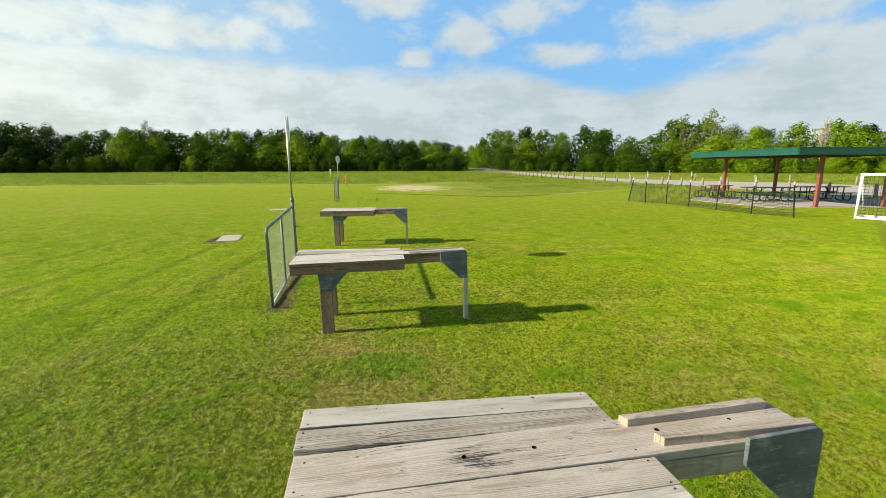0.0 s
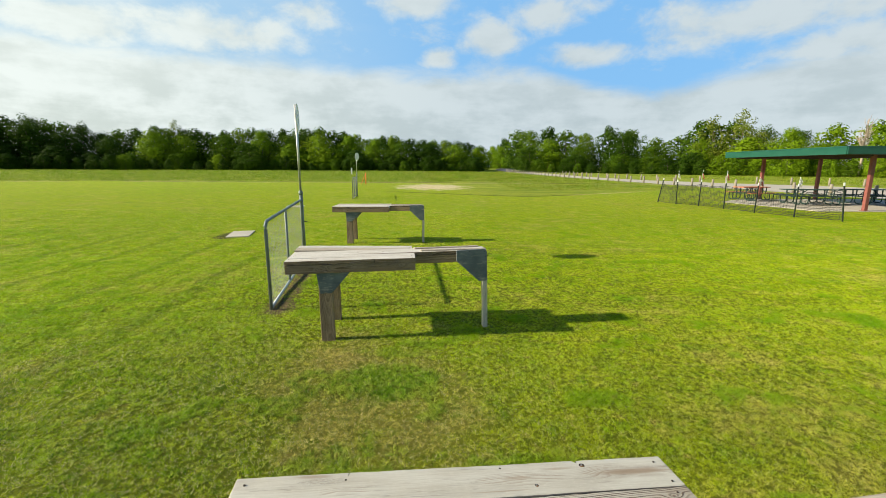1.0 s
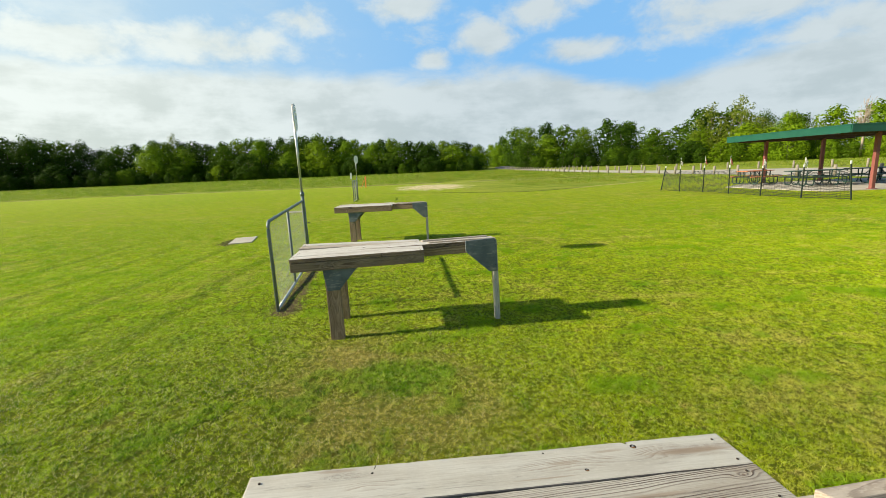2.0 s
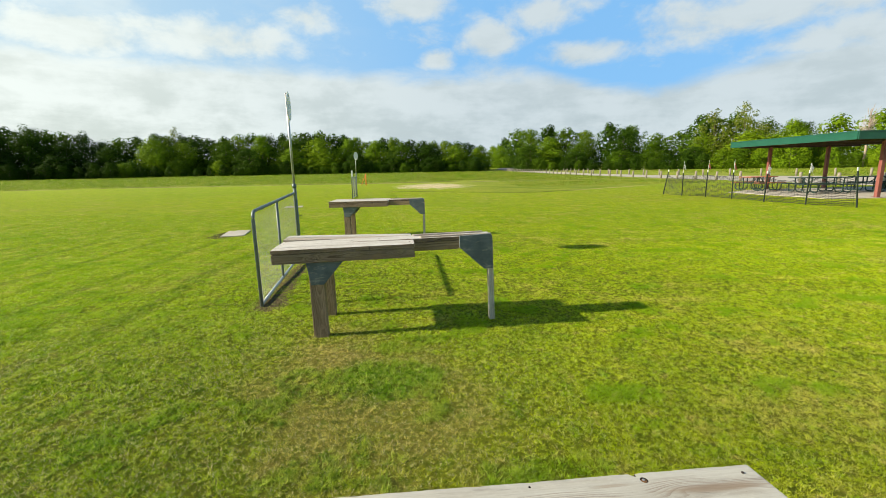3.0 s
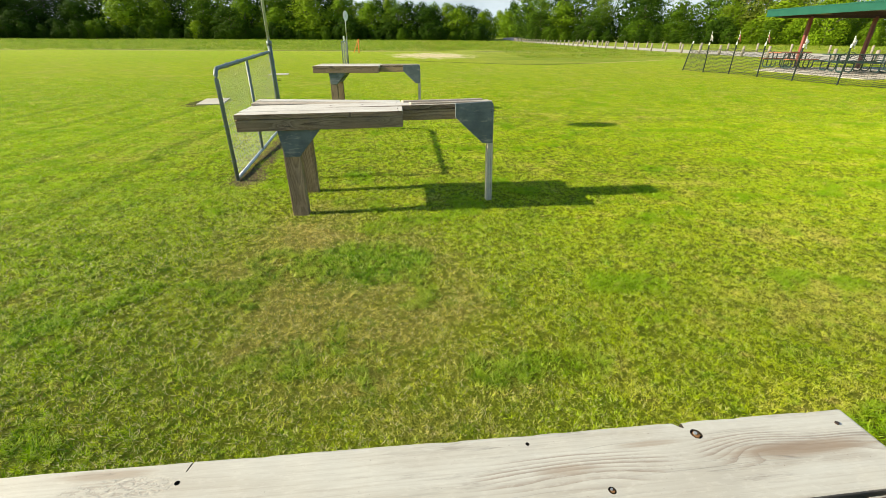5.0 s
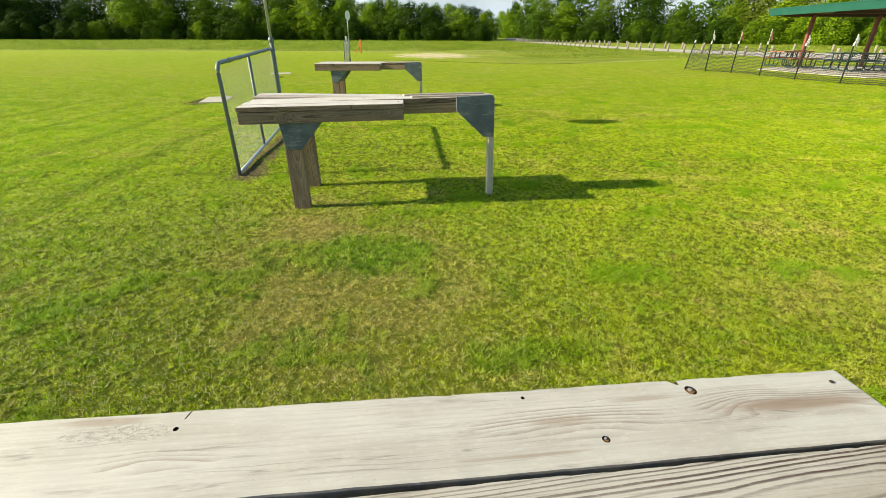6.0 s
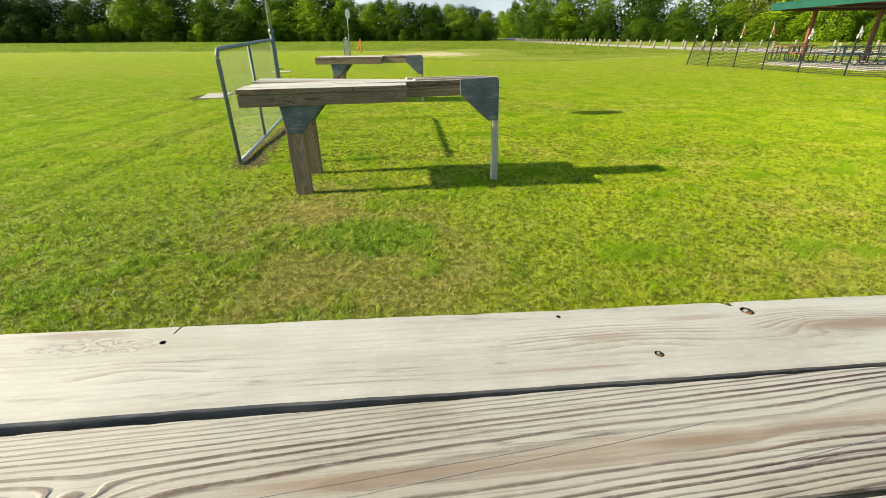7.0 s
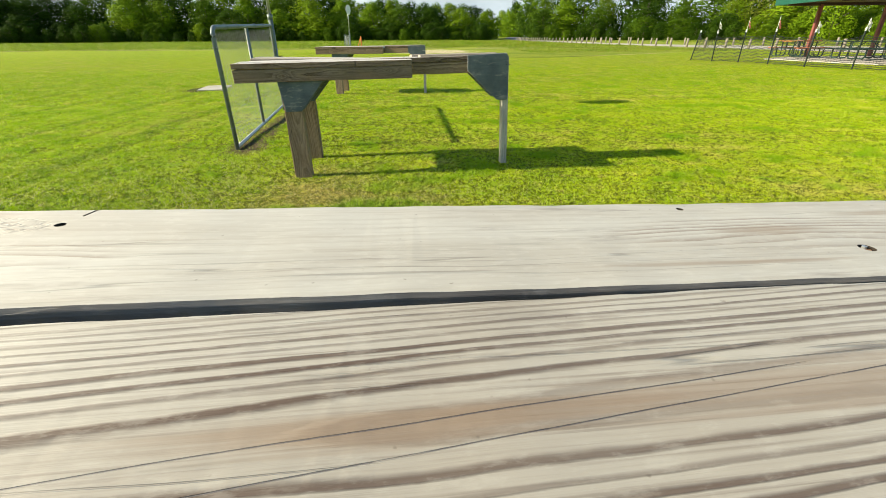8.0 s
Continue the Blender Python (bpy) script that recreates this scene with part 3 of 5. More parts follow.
M_A2 = wood("weathered_striped_plank", (0.452, 0.430, 0.372), (0.345, 0.312, 0.255), (0.074, 0.039, 0.022), 0.0047, 1.0, 0.4, 0.25, 0.60,
            ((-0.338, -0.005, 0.007), (0.60, 0.03, 0.010)), (), ((0.10, -0.010, 0.22, 0.017), (0.20, -0.006, 0.10, 0.010), (0.175, -0.010, 0.055, 0.008), (0.19, -0.009, 0.035, 0.006), (-0.12, -0.012, 0.12, 0.012), (-0.13, -0.013, 0.07, 0.008), (0.35, 0.0, 0.12, 0.010)), 0.05, -0.008, 0.010,
            pith=0.018, slope=0.042, eyes=((-0.334, -0.005, 0.050, 0.021, 1.2),), splits=((-0.30, -0.029, 0.06, 0.004), (-0.30, -0.046, 0.22, 0.013), (0.20, -0.04, 0.46, -0.012)), rag=0.5, thin=True, flecks=0.22)
M_A3 = wood("weathered_wide_plank", (0.510, 0.468, 0.420), (0.410, 0.360, 0.305), (0.140, 0.102, 0.074), 0.0085, 0.62, 1.0, 0.40, 0.35,
            ((-0.642, -0.035, 0.012), (-0.80, 0.07, 0.012)), ((-0.385, -0.010, 0.13, 0.050), (-0.33, -0.055, 0.12, 0.030), (-0.40, 0.035, 0.10, 0.025)), ((-0.13, 0.048, 0.06, 0.010), (0.25, 0.03, 0.12, 0.02), (-0.70, 0.0, 0.10, 0.02)),
            splits=((-1.0, 0.012, -0.45, 0.020), (0.05, -0.03, 0.60, -0.022)))
M_A4 = wood("weathered_knotty_plank", (0.500, 0.458, 0.405), (0.395, 0.347, 0.290), (0.140, 0.100, 0.072), 0.0080, 0.62, 0.9, 0.40, 0.35,
            ((0.43, 0.045, 0.008), (-0.3, -0.02, 0.012)), (), ((0.46, 0.035, 0.05, 0.012), (0.05, 0.03, 0.12, 0.010)), eyes=((0.43, 0.042, 0.055, 0.018, 3.0),), splits=((-0.45, -0.01, 0.10, 0.004),))
# edge wood darkened further, with the shade of the gap put into its colour
M_EDGE = wood("shaded_plank_edge", (0.290, 0.270, 0.242), (0.165, 0.152, 0.138), (0.048, 0.042, 0.038), 0.0095, 0.5, 0.6, 0.3, 0.5)
M_RAIL = wood("weathered_rail_wood", (0.49, 0.435, 0.365), (0.38, 0.32, 0.255), (0.105, 0.072, 0.050), 0.0060, 0.85, 1.0, 0.5, 0.45)
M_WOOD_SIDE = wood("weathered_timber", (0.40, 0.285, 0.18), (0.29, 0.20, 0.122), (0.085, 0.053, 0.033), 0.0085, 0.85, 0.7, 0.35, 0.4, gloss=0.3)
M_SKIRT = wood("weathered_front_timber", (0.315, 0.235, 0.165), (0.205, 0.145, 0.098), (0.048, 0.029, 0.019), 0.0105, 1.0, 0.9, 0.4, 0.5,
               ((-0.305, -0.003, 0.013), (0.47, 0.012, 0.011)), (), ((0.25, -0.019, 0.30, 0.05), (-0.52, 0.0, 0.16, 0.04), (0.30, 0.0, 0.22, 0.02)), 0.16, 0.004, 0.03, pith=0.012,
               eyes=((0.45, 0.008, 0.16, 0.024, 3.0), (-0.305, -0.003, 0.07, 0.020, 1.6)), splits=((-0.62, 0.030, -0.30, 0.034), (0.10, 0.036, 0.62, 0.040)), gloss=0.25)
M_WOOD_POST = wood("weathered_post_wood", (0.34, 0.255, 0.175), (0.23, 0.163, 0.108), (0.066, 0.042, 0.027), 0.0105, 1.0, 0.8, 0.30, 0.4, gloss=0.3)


def scuffed_paint(name, a, b, worn):
    """Old paint on plywood: streaky tone, bare scuffs along the grain."""
    m, k, p, co, rnd = material(name, 0.5, 0.0, 0.4)
    off = k.vmath("ADD", co, k.comb(k.math("MULTIPLY", rnd, 13.0), 0.0, 0.0))
    x, y, z = k.sep(off)[0:3]
    tone = k.noise(off, 5.0, 5, 0.65)
    grain = k.noise(k.comb(k.math("MULTIPLY", x, 6.0), y, k.math("MULTIPLY", z, 70.0)), 1.0, 4, 0.65)
    wear = k.noise(k.comb(k.math("MULTIPLY", x, 7.0), y, k.math("MULTIPLY", z, 22.0)), 1.0, 6, 0.7)
    col = k.mix(k.ramp(tone, 0.35, 0.65), a, b)
    col = k.mix(k.ramp(grain, 0.45, 0.75, 0.0, 0.35), col, (0.05, 0.06, 0.07))
    col = k.mix(k.ramp(wear, 0.54, 0.66, 0.0, 0.75), col, worn)
    k.put(p.inputs["Base Color"], col)
    bump(k, p, k.math("ADD", grain, wear), 0.35, 0.003)
    return m


M_BLUE = scuffed_paint("blue_grey_paint", (0.088, 0.112, 0.132), (0.145, 0.172, 0.188), (0.32, 0.31, 0.285))
M_SCREW = plain("rusty_steel", (0.09, 0.06, 0.045), (0.05, 0.04, 0.035), 0.6, 0.6, 60.0, 0.2)
M_RUST = plain("orange_rust", (0.30, 0.150, 0.055), (0.13, 0.065, 0.035), 0.75, 0.1, 90.0, 0.3)
# near black for the scorched hole and for the shade inside the others
M_HOLE = plain("dark_bore", (0.02, 0.016, 0.013), (0.035, 0.028, 0.02), 0.9, 0.0, 80.0, 0.1)
M_GALV = plain("galvanised_steel", (0.42, 0.44, 0.45), (0.56, 0.58, 0.58), 0.42, 0.75, 30.0, 0.1)
M_GREYPIPE = plain("dull_grey_green_pipe", (0.145, 0.185, 0.185), (0.215, 0.25, 0.245), 0.5, 0.3, 25.0, 0.1)
M_WIRE = plain("galvanised_wire", (0.16, 0.175, 0.18), (0.28, 0.29, 0.29), 0.45, 0.7, 90.0, 0.0)
M_WHITE = plain("white_paint", (0.74, 0.75, 0.75), (0.82, 0.82, 0.80), 0.45, 0.0, 14.0, 0.08)
M_GREEN = plain("green_roof_metal", (0.008, 0.070, 0.048), (0.012, 0.090, 0.062), 0.38, 0.0, 3.0, 0.05, 0.5)
M_RED = plain("oxide_red_paint", (0.19, 0.060, 0.050), (0.24, 0.082, 0.068), 0.5, 0.0, 5.0, 0.1)
M_SOFFIT = plain("brown_soffit", (0.055, 0.030, 0.023), (0.075, 0.042, 0.032), 0.6, 0.0, 3.0, 0.1)
M_CONC = plain("pale_concrete", (0.38, 0.35, 0.30), (0.48, 0.445, 0.39), 0.85, 0.0, 2.5, 0.3)
M_GRAVEL = plain("pale_gravel", (0.36, 0.33, 0.28), (0.47, 0.435, 0.38), 0.95, 0.0, 1.2, 0.6)
M_DARKGREEN = plain("dark_green_coating", (0.012, 0.042, 0.036), (0.022, 0.062, 0.052), 0.45, 0.0, 20.0, 0.05)
M_ORANGE = plain("faded_orange_plank", (0.42, 0.13, 0.055), (0.52, 0.19, 0.085), 0.6, 0.0, 12.0, 0.1)
M_NET = plain("black_plastic_net", (0.020, 0.022, 0.022), (0.040, 0.042, 0.040), 0.5, 0.0, 40.0, 0.0)
M_POSTGREEN = plain("dark_green_stake", (0.020, 0.032, 0.026), (0.035, 0.05, 0.04), 0.55, 0.2, 40.0, 0.05)
M_FLAG = plain("faded_white_cloth", (0.70, 0.69, 0.66), (0.80, 0.79, 0.76), 0.8, 0.0, 25.0, 0.1)
M_FLAGRED = plain("faded_red_cloth", (0.50, 0.16, 0.13), (0.58, 0.24, 0.19), 0.8, 0.0, 25.0, 0.1)
M_BARK = plain("bark", (0.085, 0.065, 0.048), (0.14, 0.115, 0.09), 0.9, 0.0, 8.0, 0.6)
M_DEADWOOD = plain("bare_dead_wood", (0.30, 0.24, 0.19), (0.38, 0.31, 0.25), 0.9, 0.0, 8.0, 0.4)
M_BOLLARD = plain("weathered_bollard_wood", (0.19, 0.165, 0.13), (0.29, 0.26, 0.215), 0.85, 0.0, 9.0, 0.4)
M_ASPHALT = plain("asphalt", (0.11, 0.11, 0.115), (0.15, 0.15, 0.155), 0.85, 0.0, 3.0, 0.3)
M_CONEORANGE = plain("bright_orange_plastic", (0.75, 0.20, 0.03), (0.82, 0.26, 0.05), 0.5, 0.0, 9.0, 0.0)
# bright and dark leaves also carry sunlit and shaded crowns in their colour
LEAVES = [leaf_material("leaf_mid", (0.056, 0.112, 0.004), (0.084, 0.160, 0.006), (0.150, 0.245, 0.007)),
          leaf_material("leaf_bright", (0.110, 0.200, 0.006), (0.165, 0.275, 0.009), (0.190, 0.290, 0.009)),
          leaf_material("leaf_dark", (0.022, 0.054, 0.003), (0.040, 0.086, 0.004), (0.046, 0.096, 0.005)),
          leaf_material("leaf_olive", (0.120, 0.165, 0.016), (0.195, 0.235, 0.030), (0.160, 0.205, 0.022))]

# ---- building helpers ----


def mesh_from(name, bm, mat, smooth=False):
    me = bpy.data.meshes.new(name)
    bm.to_mesh(me)
    bm.free()
    me.materials.append(mat)
    if smooth:
        me.polygons.foreach_set("use_smooth", [True] * len(me.polygons))
    return me


def part(name, bm, mat, parent, label="", smooth=False, m=None):
    """Links a bmesh (or a mesh) as one mesh object under a thing or a part."""
    me = bm if isinstance(bm, bpy.types.Mesh) else mesh_from(name, bm, mat, smooth)
    ob = new(name, me)
    ob.parent = parent
    if m is not None:
        ob.matrix_basis = m
    return tagged(ob, label)


def thing(name, m, label, category, group="", kind=""):
    ob = new(name)
    ob.matrix_basis = m
    return tagged(ob, label, category, group, kind)


def box(sx, sy, sz, at=(0, 0, 0), bevel=0.004, cuts=0, wobble=0.0, seed=0, bm=None):
    """A squared timber centred on at, its long edges bevelled; cuts along x with a slight unevenness."""
    own = bmesh.new()
    bmesh.ops.create_cube(own, size=1.0)
    bmesh.ops.scale(own, vec=(sx, sy, sz), verts=own.verts)
    if bevel:
        bmesh.ops.bevel(own, geom=list(own.edges), offset=bevel, segments=2, profile=0.6, affect="EDGES")
    if cuts:
        for i in range(1, cuts):
            px = -sx / 2 + sx * i / cuts
            bmesh.ops.bisect_plane(own, geom=own.verts[:] + own.edges[:] + own.faces[:], plane_co=(px, 0, 0), plane_no=(1, 0, 0))
        for v in own.verts:
            o = noise.noise_vector(Vector((v.co.x * 4.0 + seed * 7.3, v.co.y * 3.0, v.co.z * 3.0 + seed)))
            o2 = noise.noise_vector(Vector((v.co.x * 23.0 + seed * 3.1, v.co.y * 9.0, seed)))
            v.co.y += (o.y + 0.4 * o2.y) * wobble
            v.co.z += (o.z * 0.5 + 0.25 * o2.z) * wobble
            if abs(v.co.x) > sx / 2 - 0.03:
                v.co.x += o2.x * wobble * 0.6
    bmesh.ops.translate(own, vec=at, verts=own.verts)
    if bm is None:
        return own
    tmp = bpy.data.meshes.new("tmp")
    own.to_mesh(tmp)
    own.free()
    bm.from_mesh(tmp)
    bpy.data.meshes.remove(tmp)
    return bm


def prism(points, y0, y1, bevel=0.003):
    """A plate: an outline in x and z, from y0 to y1."""
    bm = bmesh.new()
    vs = [bm.verts.new((x, y0, z)) for x, z in points]
    f = bm.faces.new(vs)
    ext = bmesh.ops.extrude_face_region(bm, geom=[f])
    bmesh.ops.translate(bm, vec=(0, y1 - y0, 0), verts=[g for g in ext["geom"] if isinstance(g, bmesh.types.BMVert)])
    bmesh.ops.recalc_face_normals(bm, faces=bm.faces)
    if bevel:
        bmesh.ops.bevel(bm, geom=list(bm.edges), offset=bevel, segments=1, affect="EDGES")
    return bm


def tube_data(paths, radius, sides=8):
    """Vertices and faces of tubes along polylines."""
    vs, fs = [], []
    for pts in paths:
        pts = [Vector(p) for p in pts]
        base = len(vs)
        for i, p in enumerate(pts):
            a = pts[max(i - 1, 0)]
            b = pts[min(i + 1, len(pts) - 1)]
            d = (b - a).normalized()
            u = d.cross(Vector((0, 0, 1)))
            if u.length < 0.05:
                u = d.cross(Vector((1, 0, 0)))
            u.normalize()
            w = d.cross(u)
            r = radius[i] if isinstance(radius, (list, tuple)) else radius
            for s in range(sides):
                an = 2 * math.pi * s / sides
                vs.append(p + (u * math.cos(an) + w * math.sin(an)) * r)
        for i in range(len(pts) - 1):
            for s in range(sides):
                q = (s + 1) % sides
                fs.append((base + i * sides + s, base + i * sides + q, base + (i + 1) * sides + q, base + (i + 1) * sides + s))
        if sides > 3:
            fs.append(tuple(base + s for s in reversed(range(sides))))
            fs.append(tuple(base + (len(pts) - 1) * sides + s for s in range(sides)))
    return vs, fs


def tubes(name, paths, radius, mat, sides=8, smooth=True):
    vs, fs = tube_data(paths, radius, sides)
    me = bpy.data.meshes.new(name)
    me.from_pydata(vs, [], fs)
    me.materials.append(mat)
    if smooth:
        me.polygons.foreach_set("use_smooth", [True] * len(me.polygons))
    return me


def disc(radius, depth, sides=14, at=(0, 0, 0), turn=None):
    bm = bmesh.new()
    bmesh.ops.create_cone(bm, cap_ends=True, segments=sides, radius1=radius, radius2=radius, depth=depth)
    if turn is not None:
        bmesh.ops.rotate(bm, cent=(0, 0, 0), matrix=turn, verts=bm.verts)
    bmesh.ops.translate(bm, vec=at, verts=bm.verts)
    return bm


def sheet(name, outline, z, mat, label, category):
    bm = bmesh.new()
    bm.faces.new([bm.verts.new((x, y, z)) for x, y in outline])
    bmesh.ops.triangulate(bm, faces=bm.faces)
    ob = new(name, mesh_from(name, bm, mat))
    return tagged(ob, label, category, "", "structure")


def slab(name, outline, z0, z1, mat, label, category, kind="structure"):
    bm = bmesh.new()
    f = bm.faces.new([bm.verts.new((x, y, z0)) for x, y in outline])
    ext = bmesh.ops.extrude_face_region(bm, geom=[f])
    bmesh.ops.translate(bm, vec=(0, 0, z1 - z0), verts=[g for g in ext["geom"] if isinstance(g, bmesh.types.BMVert)])
    bmesh.ops.recalc_face_normals(bm, faces=bm.faces)
    bmesh.ops.bevel(bm, geom=[e for e in bm.edges if all(v.co.z > (z0 + z1) / 2 for v in e.verts)], offset=0.01, segments=2, affect="EDGES")
    ob = new(name, mesh_from(name, bm, mat))
    return tagged(ob, label, category, "", kind)


# ---- ground ----
def ground_height(x, y):
    """Flat lawn; a low swell where the meadow begins, falling away behind it."""
    e = y + 0.035 * x
    rise = 0.9 * max(0.0, min(1.0, (y - 150) / 40)) * max(0.0, 1 - abs(x - 30) / 45)
    if rise > 0:
        return rise
    fade = max(0.0, min(1.0, (19 - x) / 12))
    return 0.0 if e < 46 or fade == 0 else fade * (0.10 * math.sin(min(1.0, (e - 46) / 8) * math.pi / 2) + 0.12 * noise.noise(Vector((x * 0.05, y * 0.05, 0.0))))


def relief(x, y):
    """Shallow unevenness of the near lawn, in metres."""
    a = np.sin(2.1 * x + 1.3 * np.sin(1.7 * y)) * np.sin(2.6 * y + 1.1 * np.sin(1.9 * x))
    b = np.sin(5.3 * x + 1.5 * np.sin(4.1 * y)) * np.sin(4.7 * y + 1.2 * np.sin(5.9 * x + 2.0))
    c = np.sin(11.7 * x + 1.7 * np.sin(9.1 * y + 1.0)) * np.sin(12.9 * y + 1.6 * np.sin(10.3 * x))
    fade = np.clip((x + 11) / 2, 0, 1) * np.clip((14 - x) / 2, 0, 1) * np.clip((y + 3) / 1, 0, 1) * np.clip((17 - y) / 4, 0, 1)
    wander = x + 0.06 * np.sin(0.9 * y) + 0.04 * np.sin(2.3 * y + 1.0)
    rut = sum(np.exp(-((wander - c0) / 0.10) ** 2) for c0 in (-3.72, -2.95, -5.3)) * np.clip((-1.5 - x) / 0.5, 0, 1)
    return (0.006 * a + 0.0022 * b + 0.0009 * c - 0.012 * rut) * fade


def build_ground():
    near_x = [round(-11.4 + 0.12 * i, 2) for i in range(215)]
    near_y = [round(-3.4 + 0.12 * i, 2) for i in range(172)]
    xs = sorted({*near_x, *[-4000, -2000, -1000, -600, -400, -300, -250], *range(-200, -12, 8), *range(16, 201, 8), *[250, 300, 400, 600, 1000, 2000, 4000]})
    ys = sorted({*near_y, *[-4000, -2000, -1000, -400, -200, -100, -50, -20, 20, 30, 40], *range(44, 72, 2), *range(72, 220, 8), *[260, 320, 400, 600, 1000, 2000, 4000]})
    vs = [(x, y, ground_height(x, y) + float(relief(x, y)) if abs(x) < 240 and y < 230 else 0.0) for y in ys for x in xs]
    n = len(xs)
    fs = [(j * n + i, j * n + i + 1, (j + 1) * n + i + 1, (j + 1) * n + i) for j in range(len(ys) - 1) for i in range(n - 1)]
    me = bpy.data.meshes.new("ground")
    me.from_pydata(vs, [], fs)
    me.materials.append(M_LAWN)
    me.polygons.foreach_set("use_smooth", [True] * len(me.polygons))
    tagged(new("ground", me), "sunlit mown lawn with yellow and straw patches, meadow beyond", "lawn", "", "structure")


build_ground()
sheet("road", [(25.2, -30), (28.4, 24.5), (27.6, 36), (27.0, 45), (25.6, 70), (26.5, 100), (30, 150), (36, 151), (32.5, 100), (30.8, 80), (32.3, 62), (36.5, 52), (41.5, 45.5), (44, 36), (45, -30)], 0.012,
      M_GRAVEL, "pale gravel road and parking strip between wooden bollards", "road")


def far_road():
    left = [(28.5, 150), (27.5, 163), (29, 178), (34, 190), (44, 199)]
    right = [(36, 150), (34, 163), (35, 175), (39, 184), (48, 191)]
    vs = [(x, y, ground_height(x, y) + 0.12) for x, y in left + right]
    me = bpy.data.meshes.new("road_far")
    me.from_pydata(vs, [], [(i, i + 5, i + 6, i + 1) for i in range(4)])
    me.materials.append(M_ASPHALT)
    tagged(new("road_far", me), "grey asphalt road bending away into the trees", "road", "", "structure")


far_road()
slab("pavilion_pad", [(16.5, 24.2), (17.3, 19.15), (26.4, 18.4), (27.0, 26.4), (18.7, 25.9)], -0.05, 0.03, M_CONC, "pale concrete pad under the picnic shelter", "concrete pad")


def concrete_cover(x, y, sx, sy, turn, label):
    ob = new("concrete_slab", mesh_from("concrete_slab", box(sx, sy, 0.09, (0, 0, 0), 0.012, 5, 0.006, 3), M_CONC))
    ob.matrix_basis = pose(x, y, -0.022, 0, 0, turn)
    tagged(ob, label, "slab", "slabs in the lawn")


concrete_cover(-4.62, 12.98, 0.56, 1.05, 12, "small pale concrete slab set flush in the lawn")
concrete_cover(-5.5, 21.2, 0.75, 0.7, 10, "low concrete slab far out in the lawn")


# ---- benches ----
def board(name, length, width, thick, mat, seed, holes=(), ragged=False, nicks=(), edge=None):
    """A plank along x with slightly wavy, worn edges; holes: (x, y, radius) bored through."""
    bm = box(length, width, thick, (0, 0, 0), 0.004, 120 if ragged else 30, 0.0022, seed)
    if ragged:
        for v in bm.verts:
            if v.co.y > width / 2 - 0.006 and v.co.z > 0 and abs(v.co.x) < length / 2 - 0.01:
                chip = max(0.0, noise.noise(Vector((v.co.x * 34.0, seed * 3.7 + math.copysign(4.0, v.co.y), 0.0))) - 0.1) * 0.0045
                v.co.y -= math.copysign(chip, v.co.y)
    me = mesh_from(name, bm, mat)
    # faces turned to -y take the edge material
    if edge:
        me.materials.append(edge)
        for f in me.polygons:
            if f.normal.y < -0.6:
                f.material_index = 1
    if holes:
        ob = new("plank_blank", me)
        cut = bmesh.new()
        for hx, hy, r in holes:
            tmp = bpy.data.meshes.new("tmp")
            one = disc(r, thick * 2, 16, (hx, hy, thick * 0.68))
            one.to_mesh(tmp)
            one.free()
            cut.from_mesh(tmp)
            bpy.data.meshes.remove(tmp)
        for corners in nicks:
            low = [cut.verts.new((a, c, -thick)) for a, c in corners]
            top = [cut.verts.new((a, c, thick)) for a, c in corners]
            n = len(corners)
            cut.faces.new(low[::-1])
            cut.faces.new(top)
            for a in range(n):
                cut.faces.new((low[a], low[(a + 1) % n], top[(a + 1) % n], top[a]))
        cutter = new("plank_cutter", mesh_from("plank_cutter", cut, M_HOLE))
        mod = ob.modifiers.new("bore", "BOOLEAN")
        mod.object, mod.operation, mod.solver = cutter, "DIFFERENCE", "EXACT"
        mod.use_self = True
        mod.material_mode = "TRANSFER"
        me2 = bpy.data.meshes.new_from_object(ob.evaluated_get(bpy.context.evaluated_depsgraph_get()))
        bpy.data.objects.remove(ob)
        bpy.data.objects.remove(cutter)
        me2.name = name
        me = me2
    return me


TOP_L, ARM_L, TOP_D = 1.33, 2.15, 0.82
BOARDS = [(0.07, 0.138, 0), (0.2150, 0.142, 0), (0.409, 0.235, 0), (0.6015, 0.138, 1), (0.745, 0.138, 0)]   # centre y, width, kind


